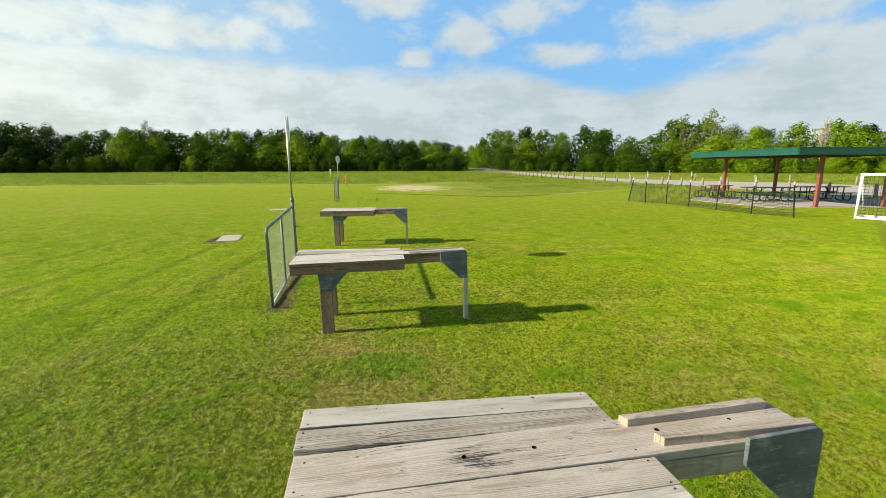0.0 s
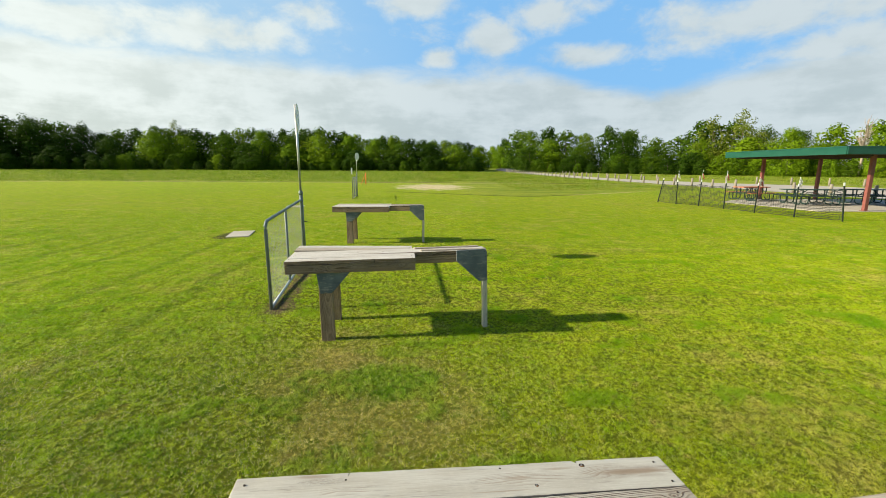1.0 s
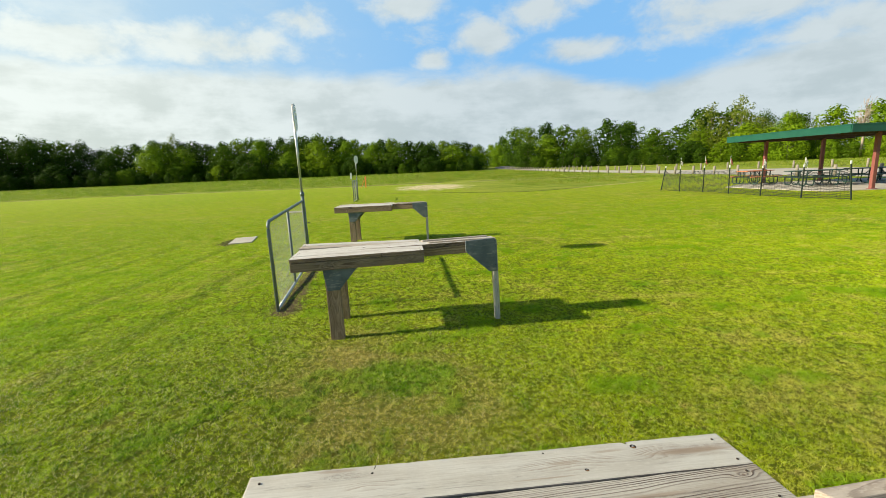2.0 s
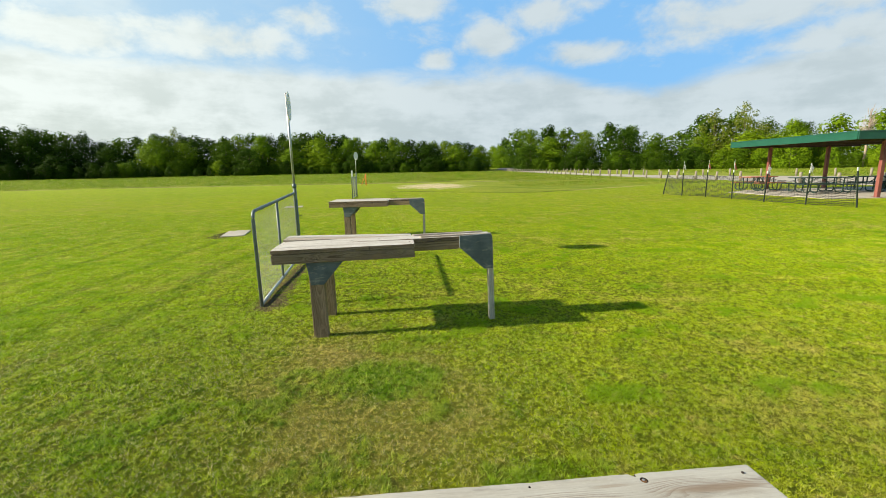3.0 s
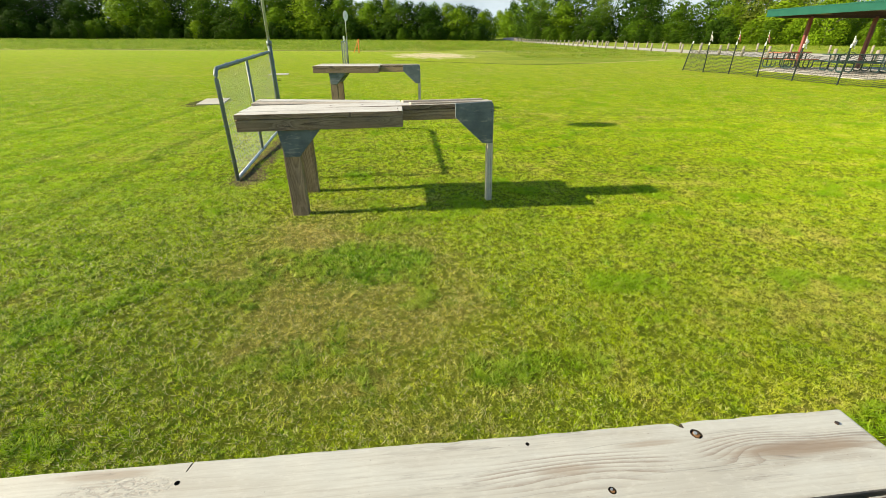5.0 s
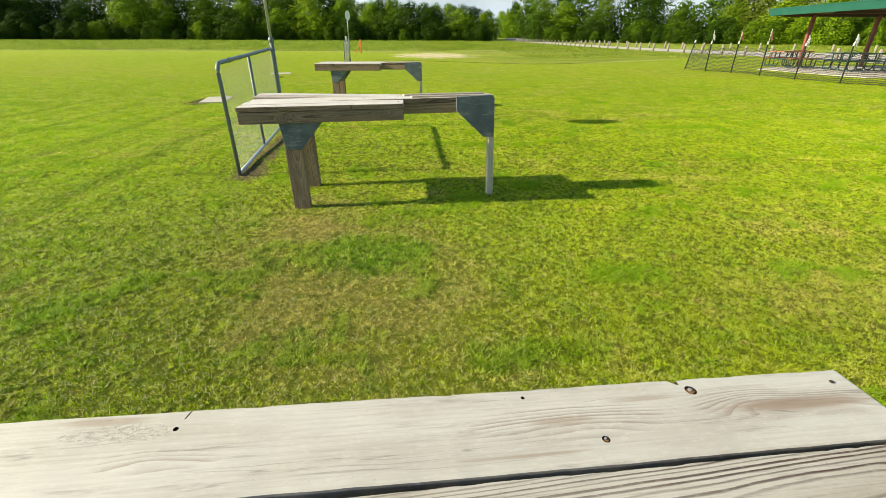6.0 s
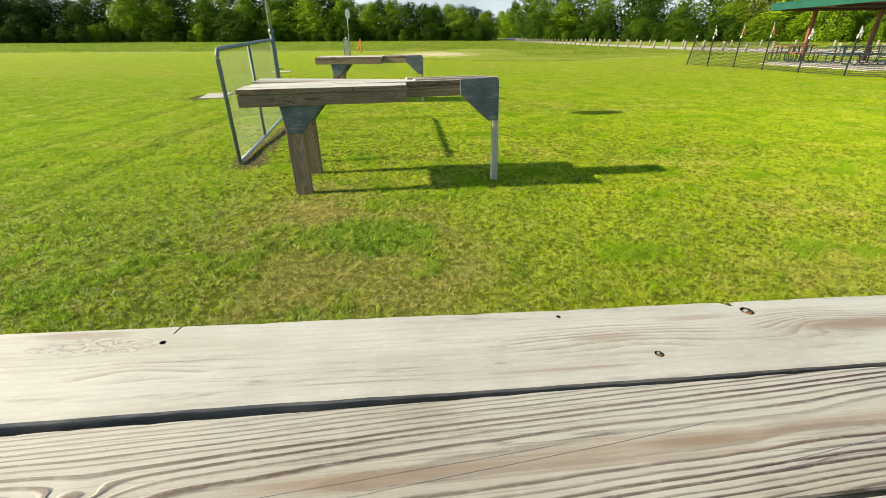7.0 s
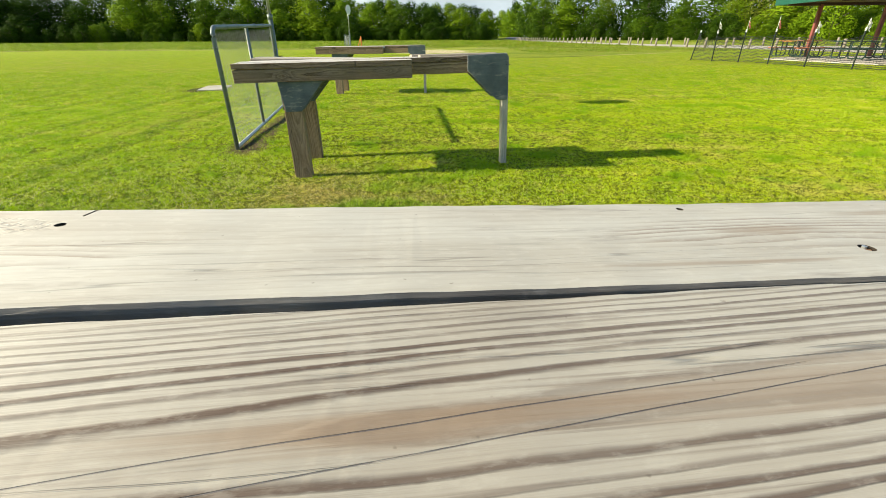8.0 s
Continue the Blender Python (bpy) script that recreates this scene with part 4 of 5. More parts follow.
def starting_bench(m, label, seed, own_holes=False, arm=(0.0, 0.0), rail_h=0.016, twist=0.0, short=0.0):
    """A T-shaped timber stand: plank top with a long arm, on two post legs and one thin leg. Origin: front left corner at ground level."""
    b = thing("starting_bench", m, label, "bench", "benches on the lawn")
    ztop = 0.890
    zc = ztop - 0.019
    swing = pose(0.6, 0.409, ztop, 0, arm[0], arm[1]) @ pose(-0.6, -0.409, -ztop)      # the arm is turned a little to fit the camera's view
    planks = []
    for i, (y, w, kind) in enumerate(BOARDS):
        length = TOP_L if i != 2 else ARM_L - short
        mat = (M_WOOD_PALE, M_WOOD_GRAIN)[kind]
        if own_holes:
            mat = (M_WOOD_PALE, M_A4, M_A3, M_A2, M_A1)[i]
        holes, nicks = (), ()
        if i == 2:
            holes = tuple((hx + 0.5 * short, hy, hr) for hx, hy, hr in ((-0.366 - short, -0.004, 0.011), (-0.089 - short, 0.002, 0.010), (0.39 - 0.3 * short, 0.017, 0.011), (0.797 - short, 0.030, 0.008)))
        if i == 4 and own_holes:
            holes = ((0.382, 0.044, 0.0090), (0.206, -0.031, 0.0055), (-0.354, 0.038, 0.0035), (0.116, 0.052, 0.003))
            nicks = (((0.345, 0.075), (0.365, 0.058), (0.370, 0.0555), (0.372, 0.075)), ((-0.3495, 0.054), (-0.3480, 0.0535), (-0.342, 0.075), (-0.3442, 0.075)))
        dx = (0.0, 0.004, 0.0, -0.003, 0.002)[i]
        turn = (0.5, 0.4, 0.0, 0.95, 1.0)[i] if own_holes else (0.0, 0.2, 0.0, -0.1, 0.15)[i]
        lift = -0.001 if own_holes and i == 4 else 0.0
        dip = (-0.9, -0.9, 0.0, 0.7, 1.2)[i] if own_holes else 0.0      # plank tilts along the top's depth, set to fit the camera's view
        if own_holes and i == 3:
            w = 0.131
        # the back plank's gap face is darkened; other benches' fronts take skirt brown
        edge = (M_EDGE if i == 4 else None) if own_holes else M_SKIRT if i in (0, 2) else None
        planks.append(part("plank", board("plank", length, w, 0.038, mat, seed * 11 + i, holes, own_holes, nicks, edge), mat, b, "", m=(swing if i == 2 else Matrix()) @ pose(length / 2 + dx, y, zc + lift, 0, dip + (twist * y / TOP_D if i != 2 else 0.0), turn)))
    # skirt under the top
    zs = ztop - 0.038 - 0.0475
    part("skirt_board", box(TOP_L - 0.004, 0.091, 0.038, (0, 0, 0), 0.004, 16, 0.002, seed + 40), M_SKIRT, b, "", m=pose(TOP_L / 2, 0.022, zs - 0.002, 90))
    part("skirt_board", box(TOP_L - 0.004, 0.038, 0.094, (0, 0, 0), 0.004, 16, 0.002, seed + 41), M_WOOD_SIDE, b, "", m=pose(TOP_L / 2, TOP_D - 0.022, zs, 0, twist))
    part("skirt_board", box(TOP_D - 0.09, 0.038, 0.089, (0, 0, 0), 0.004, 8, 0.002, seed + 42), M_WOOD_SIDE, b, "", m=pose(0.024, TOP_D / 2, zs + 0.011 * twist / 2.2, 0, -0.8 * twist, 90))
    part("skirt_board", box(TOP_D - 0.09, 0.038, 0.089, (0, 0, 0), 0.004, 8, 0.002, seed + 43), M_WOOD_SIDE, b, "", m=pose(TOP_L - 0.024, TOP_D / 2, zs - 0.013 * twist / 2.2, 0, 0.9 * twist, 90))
    # beams under the arm
    for y in (0.3118, 0.5055):
        part("arm_beam", box(ARM_L - short - TOP_L - 0.03, 0.038, 0.089, (0, 0, 0), 0.004, 12, 0.002, seed + 44), M_WOOD_GRAIN if own_holes else M_WOOD_SIDE, b, "", m=swing @ pose(TOP_L + (ARM_L - short - TOP_L) / 2 - 0.012, y, zs - 0.001))
    # raised rails on the arm with sawn slanted ends
    for y, x0, x1, s in ((0.490, 1.335 - 0.25 * short, 2.09 - short, 1), (0.334, 1.40 - 0.25 * short, 2.146 - short, 2)):
        n = x1 - x0
        rail = box(n, 0.040, rail_h, (0, 0, 0), 0.003, 14, 0.0022, seed * 5 + s)
        for v in rail.verts:
            if v.co.x < -n / 2 + 0.01:
                v.co.x += (0.02 - v.co.y) * 0.45
        part("rail", rail, M_RAIL, b, "weathered rail nailed on top of the arm", m=swing @ pose(x0 + n / 2, y, ztop + rail_h / 2 - 0.0008, 0, 0, (1.0, -1.6)[s - 1]))
    # legs
    foot = 0.09 if own_holes else 0.02
    h = zs + 0.02 + foot
    for y in (0.093, 0.727):
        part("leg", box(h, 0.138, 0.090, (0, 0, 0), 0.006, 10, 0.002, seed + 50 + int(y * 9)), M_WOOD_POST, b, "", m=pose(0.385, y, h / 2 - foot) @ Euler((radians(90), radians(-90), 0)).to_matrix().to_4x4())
    h2 = ztop - 0.06
    part("leg", box(h2, 0.052, 0.089, (0, 0, 0), 0.005, 10, 0.002, seed + 60), M_LEG_PALE, b, "thin pale timber leg", m=pose(2.134 - short, 0.318, h2 / 2 - 0.02, -3.5) @ Euler((radians(90), radians(-90), 0)).to_matrix().to_4x4())
    # painted plywood gussets
    zg = ztop - 0.129
    tri = [(0.305, zg), (0.655, zg), (0.455, zg - 0.225), (0.335, zg - 0.225)]
    for y0 in (0.025, 0.140, 0.662, 0.774):
        part("gusset", prism(tri, y0, y0 + 0.019), M_BLUE, b, "blue-grey painted plywood gusset")
    za = ztop + rail_h
    tri = [(gx - short, gz) for gx, gz in ((1.805, za - 0.012), (2.112, za), (2.136, za - 0.008), (2.152, za - 0.030), (2.154, za - 0.370), (2.060, za - 0.370), (1.805, za - 0.13))]
    arm_gussets = []
    for y0 in (0.271, 0.529):
        arm_gussets.append(part("gusset", prism(tri if y0 < 0.4 else [(x, min(z, ztop - 0.012)) for x, z in tri[:1] + tri[3:]], y0, y0 + 0.019), M_BLUE, b, "blue-grey painted plywood gusset", m=swing))
    # screws
    head = mesh_from("screw", disc(0.0034, 0.003, 8), M_SCREW)
    rng = random.Random(seed)
    for i, (y, w, kind) in enumerate(BOARDS):
        for sx in (0.035, TOP_L - 0.04):
            for sy in (-0.36, 0.34):
                part("screw", head, M_SCREW, planks[i], m=pose(sx + rng.uniform(-0.012, 0.012) - (ARM_L - short if i == 2 else TOP_L) / 2, sy * w + rng.uniform(-0.01, 0.01), 0.0198))
    if own_holes:
        for hx, hy, hr in ((0.382, 0.044, 0.0062), (0.206, -0.031, 0.0036)):
            nut = part("bolt", disc(hr, 0.012, 6), M_RUST, planks[4], "rusty bolt head sunk in the hole", m=pose(hx + 0.001, hy + 0.001, 0.0115))
            part("washer", disc(hr * 0.45, 0.003, 10), M_GALV, nut, "pale worn washer", m=pose(-0.001, 0.001, 0.0064))
    for gx, gz in ((1.95, za - 0.025), (2.04, za - 0.02), (2.125, za - 0.03), (2.132, za - 0.09), (2.130, za - 0.19), (2.128, za - 0.30)):
        part("screw", head, M_SCREW, arm_gussets[0], m=pose(gx - short, 0.2695, gz, 90))
    stick = tubes("bolt", [[(0, 0, 0), (0.05, 0, 0)]], 0.004, M_SCREW, 6)
    part("bolt", stick, M_SCREW, b, m=pose(2.14 - short, 0.36, ztop - 0.08))
    return b


starting_bench(pose(-0.178, 1.394, 0.0436, 0, 1.2, 4.6), "weathered grey plank bench with long arm and bored holes", 1, True, (-1.4, 0.3), 0.036, short=0.08)
starting_bench(pose(-1.080, 5.43, -0.012, 0, -0.9, 4.4), "weathered plank bench with blue-grey gussets, shadow beside it", 2, twist=2.2)
starting_bench(pose(-1.83, 11.42, 0.0, 0, -0.2, -0.8), "weathered plank bench farther out on the lawn", 3)


# ---- chain-link safety panels with poles ----
def rounded_frame(w, h, r, z0):
    pts = [(0, 0, z0)]
    for i in range(7):
        a = math.pi / 2 * i / 6
        pts.append((r - r * math.cos(a), 0, h - r + r * math.sin(a)))
    for i in range(7):
        a = math.pi / 2 * i / 6
        pts.append((w - r + r * math.sin(a), 0, h - r + r * math.cos(a)))
    pts.append((w, 0, z0))
    return pts


def chain_link(w, h, z0, cell=0.043):
    """Zigzag wires that hook into one another, as chain-link is woven."""
    paths = []
    n = int(w / cell)
    rows = int((h - z0) / (cell * 0.5))
    for i in range(n + 1):
        pts = []
        for j in range(rows + 1):
            x = i * cell + (cell * 0.54 if (j + i) % 2 else -cell * 0.04) - cell * 0.2
            pts.append((min(max(x, 0.0), w), 0.004 * (1 if j % 2 else -1), z0 + j * cell * 0.5))
        paths.append(pts)
    return paths


def safety_panel(m, w, h, label):
    b = thing("chain_link_panel", m, label, "fence panel", "safety panels on the lawn")
    fr = part("frame", tubes("frame", [rounded_frame(w, h, 0.09, -0.02)], 0.021, M_GREYPIPE, 10), M_GREYPIPE, b, "dull grey pipe frame with rounded corners")
    part("bottom_rail", tubes("bottom_rail", [[(0.02, 0, 0.05), (w, 0, 0.05)]], 0.019, M_GALV, 8), M_GALV, b, "pale galvanised bottom rail near the soil")
    part("middle_post", tubes("middle_post", [[(w * 0.47, 0, 0.04), (w * 0.47, 0, h)]], 0.019, M_GREYPIPE, 8), M_GREYPIPE, b)
    part("wire_mesh", tubes("wire_mesh", chain_link(w, h - 0.02, 0.06), 0.0015, M_WIRE, 3, False), M_WIRE, b, "woven galvanised chain-link mesh")
    for f in (0.16, 0.32, 0.62, 0.80):
        ring = [(w * f, 0.026 * math.cos(a * math.pi / 5), h + 0.026 * math.sin(a * math.pi / 5)) for a in range(11)]
        part("tie", tubes("tie", [ring], 0.003, M_GREYPIPE, 5), M_GREYPIPE, fr)
    for z in (0.25, 0.62, 1.0):
        ring = [(0.028 * math.cos(a * math.pi / 5), 0.028 * math.sin(a * math.pi / 5), z) for a in range(11)]
        part("tie", tubes("tie", [ring], 0.004, M_GREYPIPE, 5), M_GREYPIPE, fr)
    return b


def marker_pole(m, pole_h, disc_r, turn, lean, label):
    b = thing("marker_pole", m @ pose(0, 0, 0, lean[0], lean[1], 0), label, "pole", "marker poles by the panels")
    part("base_pipe", tubes("base_pipe", [[(0, 0, -0.1), (0, 0, 1.33)]], 0.032, M_GREYPIPE, 10), M_GREYPIPE, b, "thicker dark grey base pipe")
    part("collar", tubes("collar", [[(0, 0, 1.30), (0, 0, 1.37)]], 0.039, M_GREYPIPE, 10), M_GREYPIPE, b)
    part("collar", tubes("collar", [[(0, 0, 1.06), (0, 0, 1.09)]], 0.038, M_GREYPIPE, 10), M_GREYPIPE, b)
    part("clamp_bolt", tubes("clamp_bolt", [[(0, 0, 0.80), (0.09, 0, 0.80)]], 0.008, M_SCREW, 6), M_SCREW, b)
    part("upper_pipe", tubes("upper_pipe", [[(0, 0, 1.33), (0, 0, pole_h - 0.02)]], 0.021, M_GALV, 10), M_GALV, b, "thin galvanised upper pipe")
    d = disc(disc_r, 0.008, 28, (0, 0, 0), Euler((radians(90), 0, radians(turn))).to_matrix())
    part("disc", d, M_WHITE, b, "flat white marker disc", m=pose(0.03, 0, pole_h - disc_r))
    part("disc_bracket", box(0.05, 0.03, 0.08, (0.012, 0, pole_h - disc_r), 0.003), M_GALV, b)
    return b


safety_panel(pose(-1.655, 6.575, -0.03, 0, -1.6, 96.0), 2.668, 1.175, "grey pipe panel with chain-link mesh over bare soil")
marker_pole(pose(-1.955, 9.36, 0, 0, 0, 0), 2.93, 0.24, 98.5, (0, -0.6), "galvanised pole with white disc on top")
safety_panel(pose(-3.62, 25.7, 0, 0, 0, 93.5), 2.3, 1.17, "distant grey chain-link panel standing on the lawn")
marker_pole(pose(-3.72, 28.0, 0, 0, 0, 0), 2.60, 0.235, 68, (0, 0.4), "distant galvanised pole with white disc on top")

# ---- picnic shelter ----
def shelter():
    turn = -5.0
    b = thing("picnic_shelter", pose(17.62, 18.62, 0, 0, 0, turn), "picnic shelter, green roof edge on oxide-red posts", "shelter")
    L, D = 6.7, 8.45                      # along x, along y
    z0, z1 = 2.40, 2.69
    part("roof", box(L - 0.1, D - 0.1, 0.05, (L / 2, D / 2, z1 - 0.01), 0.0), M_GREEN, b, "green sheet-metal roof")
    part("soffit", box(L - 0.1, D - 0.1, 0.03, (L / 2, D / 2, z0 + 0.09), 0.0), M_SOFFIT, b, "brown soffit in shade")
    for x0, y0, sx, sy in ((L / 2, 0.0, L, 0.05), (L / 2, D, L, 0.05), (0.0, D / 2, 0.05, D - 0.05), (L, D / 2, 0.05, D - 0.05)):
        f = box(sx, sy, z1 - z0, (x0, y0, (z0 + z1) / 2), 0.006)
        part("fascia", f, M_GREEN, b, "green painted metal fascia")
    for y0 in (0.0, D):
        part("drip_edge", box(L + 0.04, 0.07, 0.05, (L / 2, y0, z1 + 0.02), 0.004), M_GREEN, b)
    part("drip_edge", box(0.07, D, 0.05, (-0.005, D / 2, z1 + 0.021), 0.004), M_GREEN, b)
    for i in range(8):
        part("seam", box(0.03, D - 0.2, 0.03, (0.4 + i * 0.84, D / 2, z1 + 0.028), 0.003), M_GREEN, b)
    for y0 in (0.73, 4.1, 7.6):
        part("rafter", box(L - 0.3, 0.10, 0.16, (L / 2, y0, z0 + 0.02), 0.006), M_SOFFIT, b)
    for px in (1.72, 4.88):
        for py in (0.73, 7.6):
            po = part("post", box(0.15, 0.15, 2.42, (px, py, 1.20), 0.012), M_RED, b, "oxide-red painted steel post")
            part("base_plate", box(0.26, 0.26, 0.02, (px, py, 0.038), 0.003), M_RED, po)
    return b


shelter()


def picnic_table(m, length, top_mat, label, top_label):
    """Slatted top and two seats on bent pipe frames."""
    b = thing("picnic_table", m, label, "picnic table", "tables under the shelter")
    for y in (-0.27, -0.09, 0.09, 0.27):
        part("top_plank", box(length, 0.165, 0.04, (0, y, 0.745), 0.004), top_mat, b, top_label)
    for s in (-1, 1):
        for y in (0.60, 0.75):
            part("seat_plank", box(length, 0.14, 0.04, (0, s * y, 0.445), 0.004), top_mat, b, top_label)
    for x in (-length * 0.36, -length * 0.22, length * 0.22, length * 0.36):
        for s in (1, -1):
            arc = [(0.32, 0.72), (0.30, 0.42), (0.28, 0.14), (0.36, 0.045), (0.5, 0.03), (0.68, 0.03), (0.76, 0.10), (0.765, 0.42)]
            leg = [(x, s * yy, zz + 0.03) for yy, zz in arc]
            part("frame_leg", tubes("frame_leg", [leg], 0.030, M_DARKGREEN, 6), M_DARKGREEN, b, "dark green bent pipe leg")
        part("cross_bar", tubes("cross_bar", [[(x, -0.76, 0.42), (x, 0.76, 0.42)]], 0.022, M_DARKGREEN, 6), M_DARKGREEN, b)
    for s in (-1, 1):
        part("brace", tubes("brace", [[(s * length * 0.22, 0, 0.42), (s * length * 0.06, 0, 0.72)]], 0.02, M_DARKGREEN, 6), M_DARKGREEN, b)
    return b


picnic_table(pose(19.75, 22.4, 0.03, 0, 0, -8), 2.5, M_DARKGREEN, "dark green slatted picnic table on the concrete pad", "dark green coated plank")
picnic_table(pose(23.1, 22.6, 0.03, 0, 0, -4), 2.6, M_DARKGREEN, "dark green slatted picnic table beside a post", "dark green coated plank")
picnic_table(pose(18.75, 25.1, 0.03, 0, 0, 12), 1.9, M_ORANGE, "picnic table with faded orange planks on green legs", "faded orange plank")


# ---- plastic net fence with stakes and flags ----
NET_POSTS = [(12.85, 24.05, 1.22, (-9, 15)), (13.15, 22.85, 1.12, (1, -1.5)), (13.70, 21.85, 1.15, (2, -0.5)), (13.92, 20.35, 1.15, (0, -1.0)),
             (14.02, 18.60, 1.12, (1, 0.5)), (14.35, 17.00, 1.15, (0, 0.0)), (15.00, 15.70, 1.25, (0, -7))]


def stake(i, x, y, h, lean):
    b = thing("fence_stake", pose(x, y, 0, lean[0], lean[1], 0), ("dark green steel stake of the net fence", "dark green stake with a tattered flag on top")[0 < i < 6], "stake", "stakes of the net fence")
    part("post", box(0.045, 0.03, h + 0.1, (0, 0, h / 2 - 0.05), 0.004), M_POSTGREEN, b)
    part("tip", box(0.047, 0.032, 0.11, (0, 0, h + 0.055), 0.004), M_WHITE, b, "white painted tip")
    if 0 < i < 6:
        tall = i < 4
        rod = part("rod", tubes("rod", [[(0.0, 0, h), (0.02, 0, h + (0.55 if tall else 0.36))]], 0.006, M_WHITE, 5), M_WHITE, b)
        rng = random.Random(i)
        bm = bmesh.new()
        n = 7
        rows = []
        for a in range(n):
            z = h + (0.24 if tall else 0.10) + (0.17 if tall else 0.26) * a / (n - 1)
            rows.append([bm.verts.new((0.015 + 0.02 + 0.032 * c * (0.6 + 0.5 * rng.random()), 0.03 * math.sin(a * 1.3 + c * 1.9 + i), z - 0.05 * c)) for c in range(4)])
        for a in range(n - 1):
            for c in range(3):
                bm.faces.new((rows[a][c], rows[a][c + 1], rows[a + 1][c + 1], rows[a + 1][c]))
        bmesh.ops.solidify(bm, geom=bm.faces[:], thickness=0.004)
        part("flag", bm, (M_FLAG, M_FLAG, M_FLAGRED, M_FLAGRED, M_FLAG, M_FLAG, M_FLAG)[i], rod, ("faded white cloth flag", "faded red and white cloth flag")[i in (2, 3)])
    return b


for i, (x, y, h, lean) in enumerate(NET_POSTS):
    stake(i, x, y, h, lean)


def net_span(i):
    (xa, ya, ha, la), (xb, yb, hb, lb) = NET_POSTS[i], NET_POSTS[i + 1]
    b = thing("plastic_net", pose(0, 0, 0), "black plastic mesh sagging between the stakes", "net", "net between the stakes")
    a0, b0 = Vector((xa, ya, 0)), Vector((xb, yb, 0))
    at = a0 + Vector((math.sin(radians(la[1])), -math.sin(radians(la[0])), math.cos(radians(la[1])))) * (ha - 0.12)
    bt = b0 + Vector((math.sin(radians(lb[1])), -math.sin(radians(lb[0])), math.cos(radians(lb[1])))) * (hb - 0.12)
    n, rows = 15, 17
    sag = (0.20, 0.05, 0.06, 0.08, 0.16, 0.12)[i]

    def point(u, v):
        lo, hi = a0.lerp(b0, u), at.lerp(bt, u)
        p = lo.lerp(hi, 0.04 + 0.96 * v)
        p.z -= sag * 4 * u * (1 - u) * v ** 2 + 0.012 * math.sin(u * 19 + v * 5 + i)
        p.x += 0.035 * math.sin(u * 9 + v * 3 + i) * 4 * u * (1 - u)
        return p
    for j in range(rows + 1):
        v = j / rows
        part("strand", tubes("strand", [[point(q / 13, v) for q in range(14)]], 0.0085 if j not in (0, rows) else 0.011, M_NET, 3, False), M_NET, b)
    ups = [[point(q / n, r / 8) for r in range(9)] for q in range(n + 1)]
    part("cross_net", tubes("cross_net", ups, 0.0035, M_NET, 3, False), M_NET, b)
    return b


for i in range(6):
    net_span(i)


# ---- small football goal ----
def goal():
    b = thing("football_goal", pose(16.86, 15.06, 0, 0, 0, -62), "small white tube goal with a coarse net on the lawn", "goal")
    W, H, D = 2.4, 1.62, 0.9
    for x in (0, W):
        part("upright", tubes("upright", [[(x, 0, 0), (x, 0, H)]], 0.05, M_WHITE, 10), M_WHITE, b, "white painted tube")
        part("side_bar", tubes("side_bar", [[(x, 0, 0.045), (x, D, 0.045)]], 0.04, M_WHITE, 8), M_WHITE, b)
        part("stay", tubes("stay", [[(x, 0, H), (x, D, 0.04)]], 0.03, M_WHITE, 8), M_WHITE, b)
    part("crossbar", tubes("crossbar", [[(-0.05, 0, H), (W + 0.05, 0, H)]], 0.05, M_WHITE, 10), M_WHITE, b, "white painted tube")
    part("ground_bar", tubes("ground_bar", [[(-0.04, 0, 0.05), (W + 0.04, 0, 0.05)]], 0.045, M_WHITE, 8), M_WHITE, b)
    part("ground_bar", tubes("ground_bar", [[(0, D, 0.045), (W, D, 0.045)]], 0.045, M_WHITE, 8), M_WHITE, b)
    net = [[(W * i / 22, 0.03 + 0.02 * math.sin(i), 0.05), (W * i / 22, 0.06, H * 0.5), (W * i / 22, 0.03, H)] for i in range(23)]
    net += [[(0, 0.04, H * j / 15), (W * 0.5, 0.09, H * j / 15 - 0.02), (W, 0.04, H * j / 15)] for j in range(16)]
    part("net", tubes("net", net, 0.0065, M_NET, 3, False), M_NET, b, "dark coarse netting")
    return b


goal()


# ---- bollards along the road ----
def bollard_mesh(seed):
    bm = bmesh.new()
    bmesh.ops.create_cone(bm, cap_ends=True, segments=12, radius1=0.105, radius2=0.098, depth=1.0)
    bmesh.ops.translate(bm, vec=(0, 0, 0.34), verts=bm.verts)
    bmesh.ops.bevel(bm, geom=[e for e in bm.edges if e.verts[0].co.z > 0.8 and e.verts[1].co.z > 0.8], offset=0.018, segments=2, affect="EDGES")
    for v in bm.verts:
        v.co += noise.noise_vector(v.co * 4 + Vector((seed * 5, 0, 0))) * 0.010
    return mesh_from("bollard", bm, M_BOLLARD, True)


BOLLARDS = [bollard_mesh(s) for s in range(4)]


def bollard(i, x, y, s=1.0):
    rng = random.Random(900 + i)
    ob = new("bollard", BOLLARDS[i % 4])
    ob.matrix_basis = pose(x, y, 0.0, rng.uniform(-2, 2), rng.uniform(-2, 2), rng.uniform(0, 360)) @ Matrix.Diagonal((s, s, s * rng.uniform(0.93, 1.05), 1))
    tagged(ob, "pale weathered wooden bollard beside the gravel road", "bollard", "bollards along the road")


def along(points, step, start=0.0):
    out, carry = [], start
    for (xa, ya), (xb, yb) in zip(points, points[1:]):
        n = math.hypot(xb - xa, yb - ya)
        while carry < n:
            out.append((xa + (xb - xa) * carry / n, ya + (yb - ya) * carry / n))
            carry += step
        carry -= n
    return out


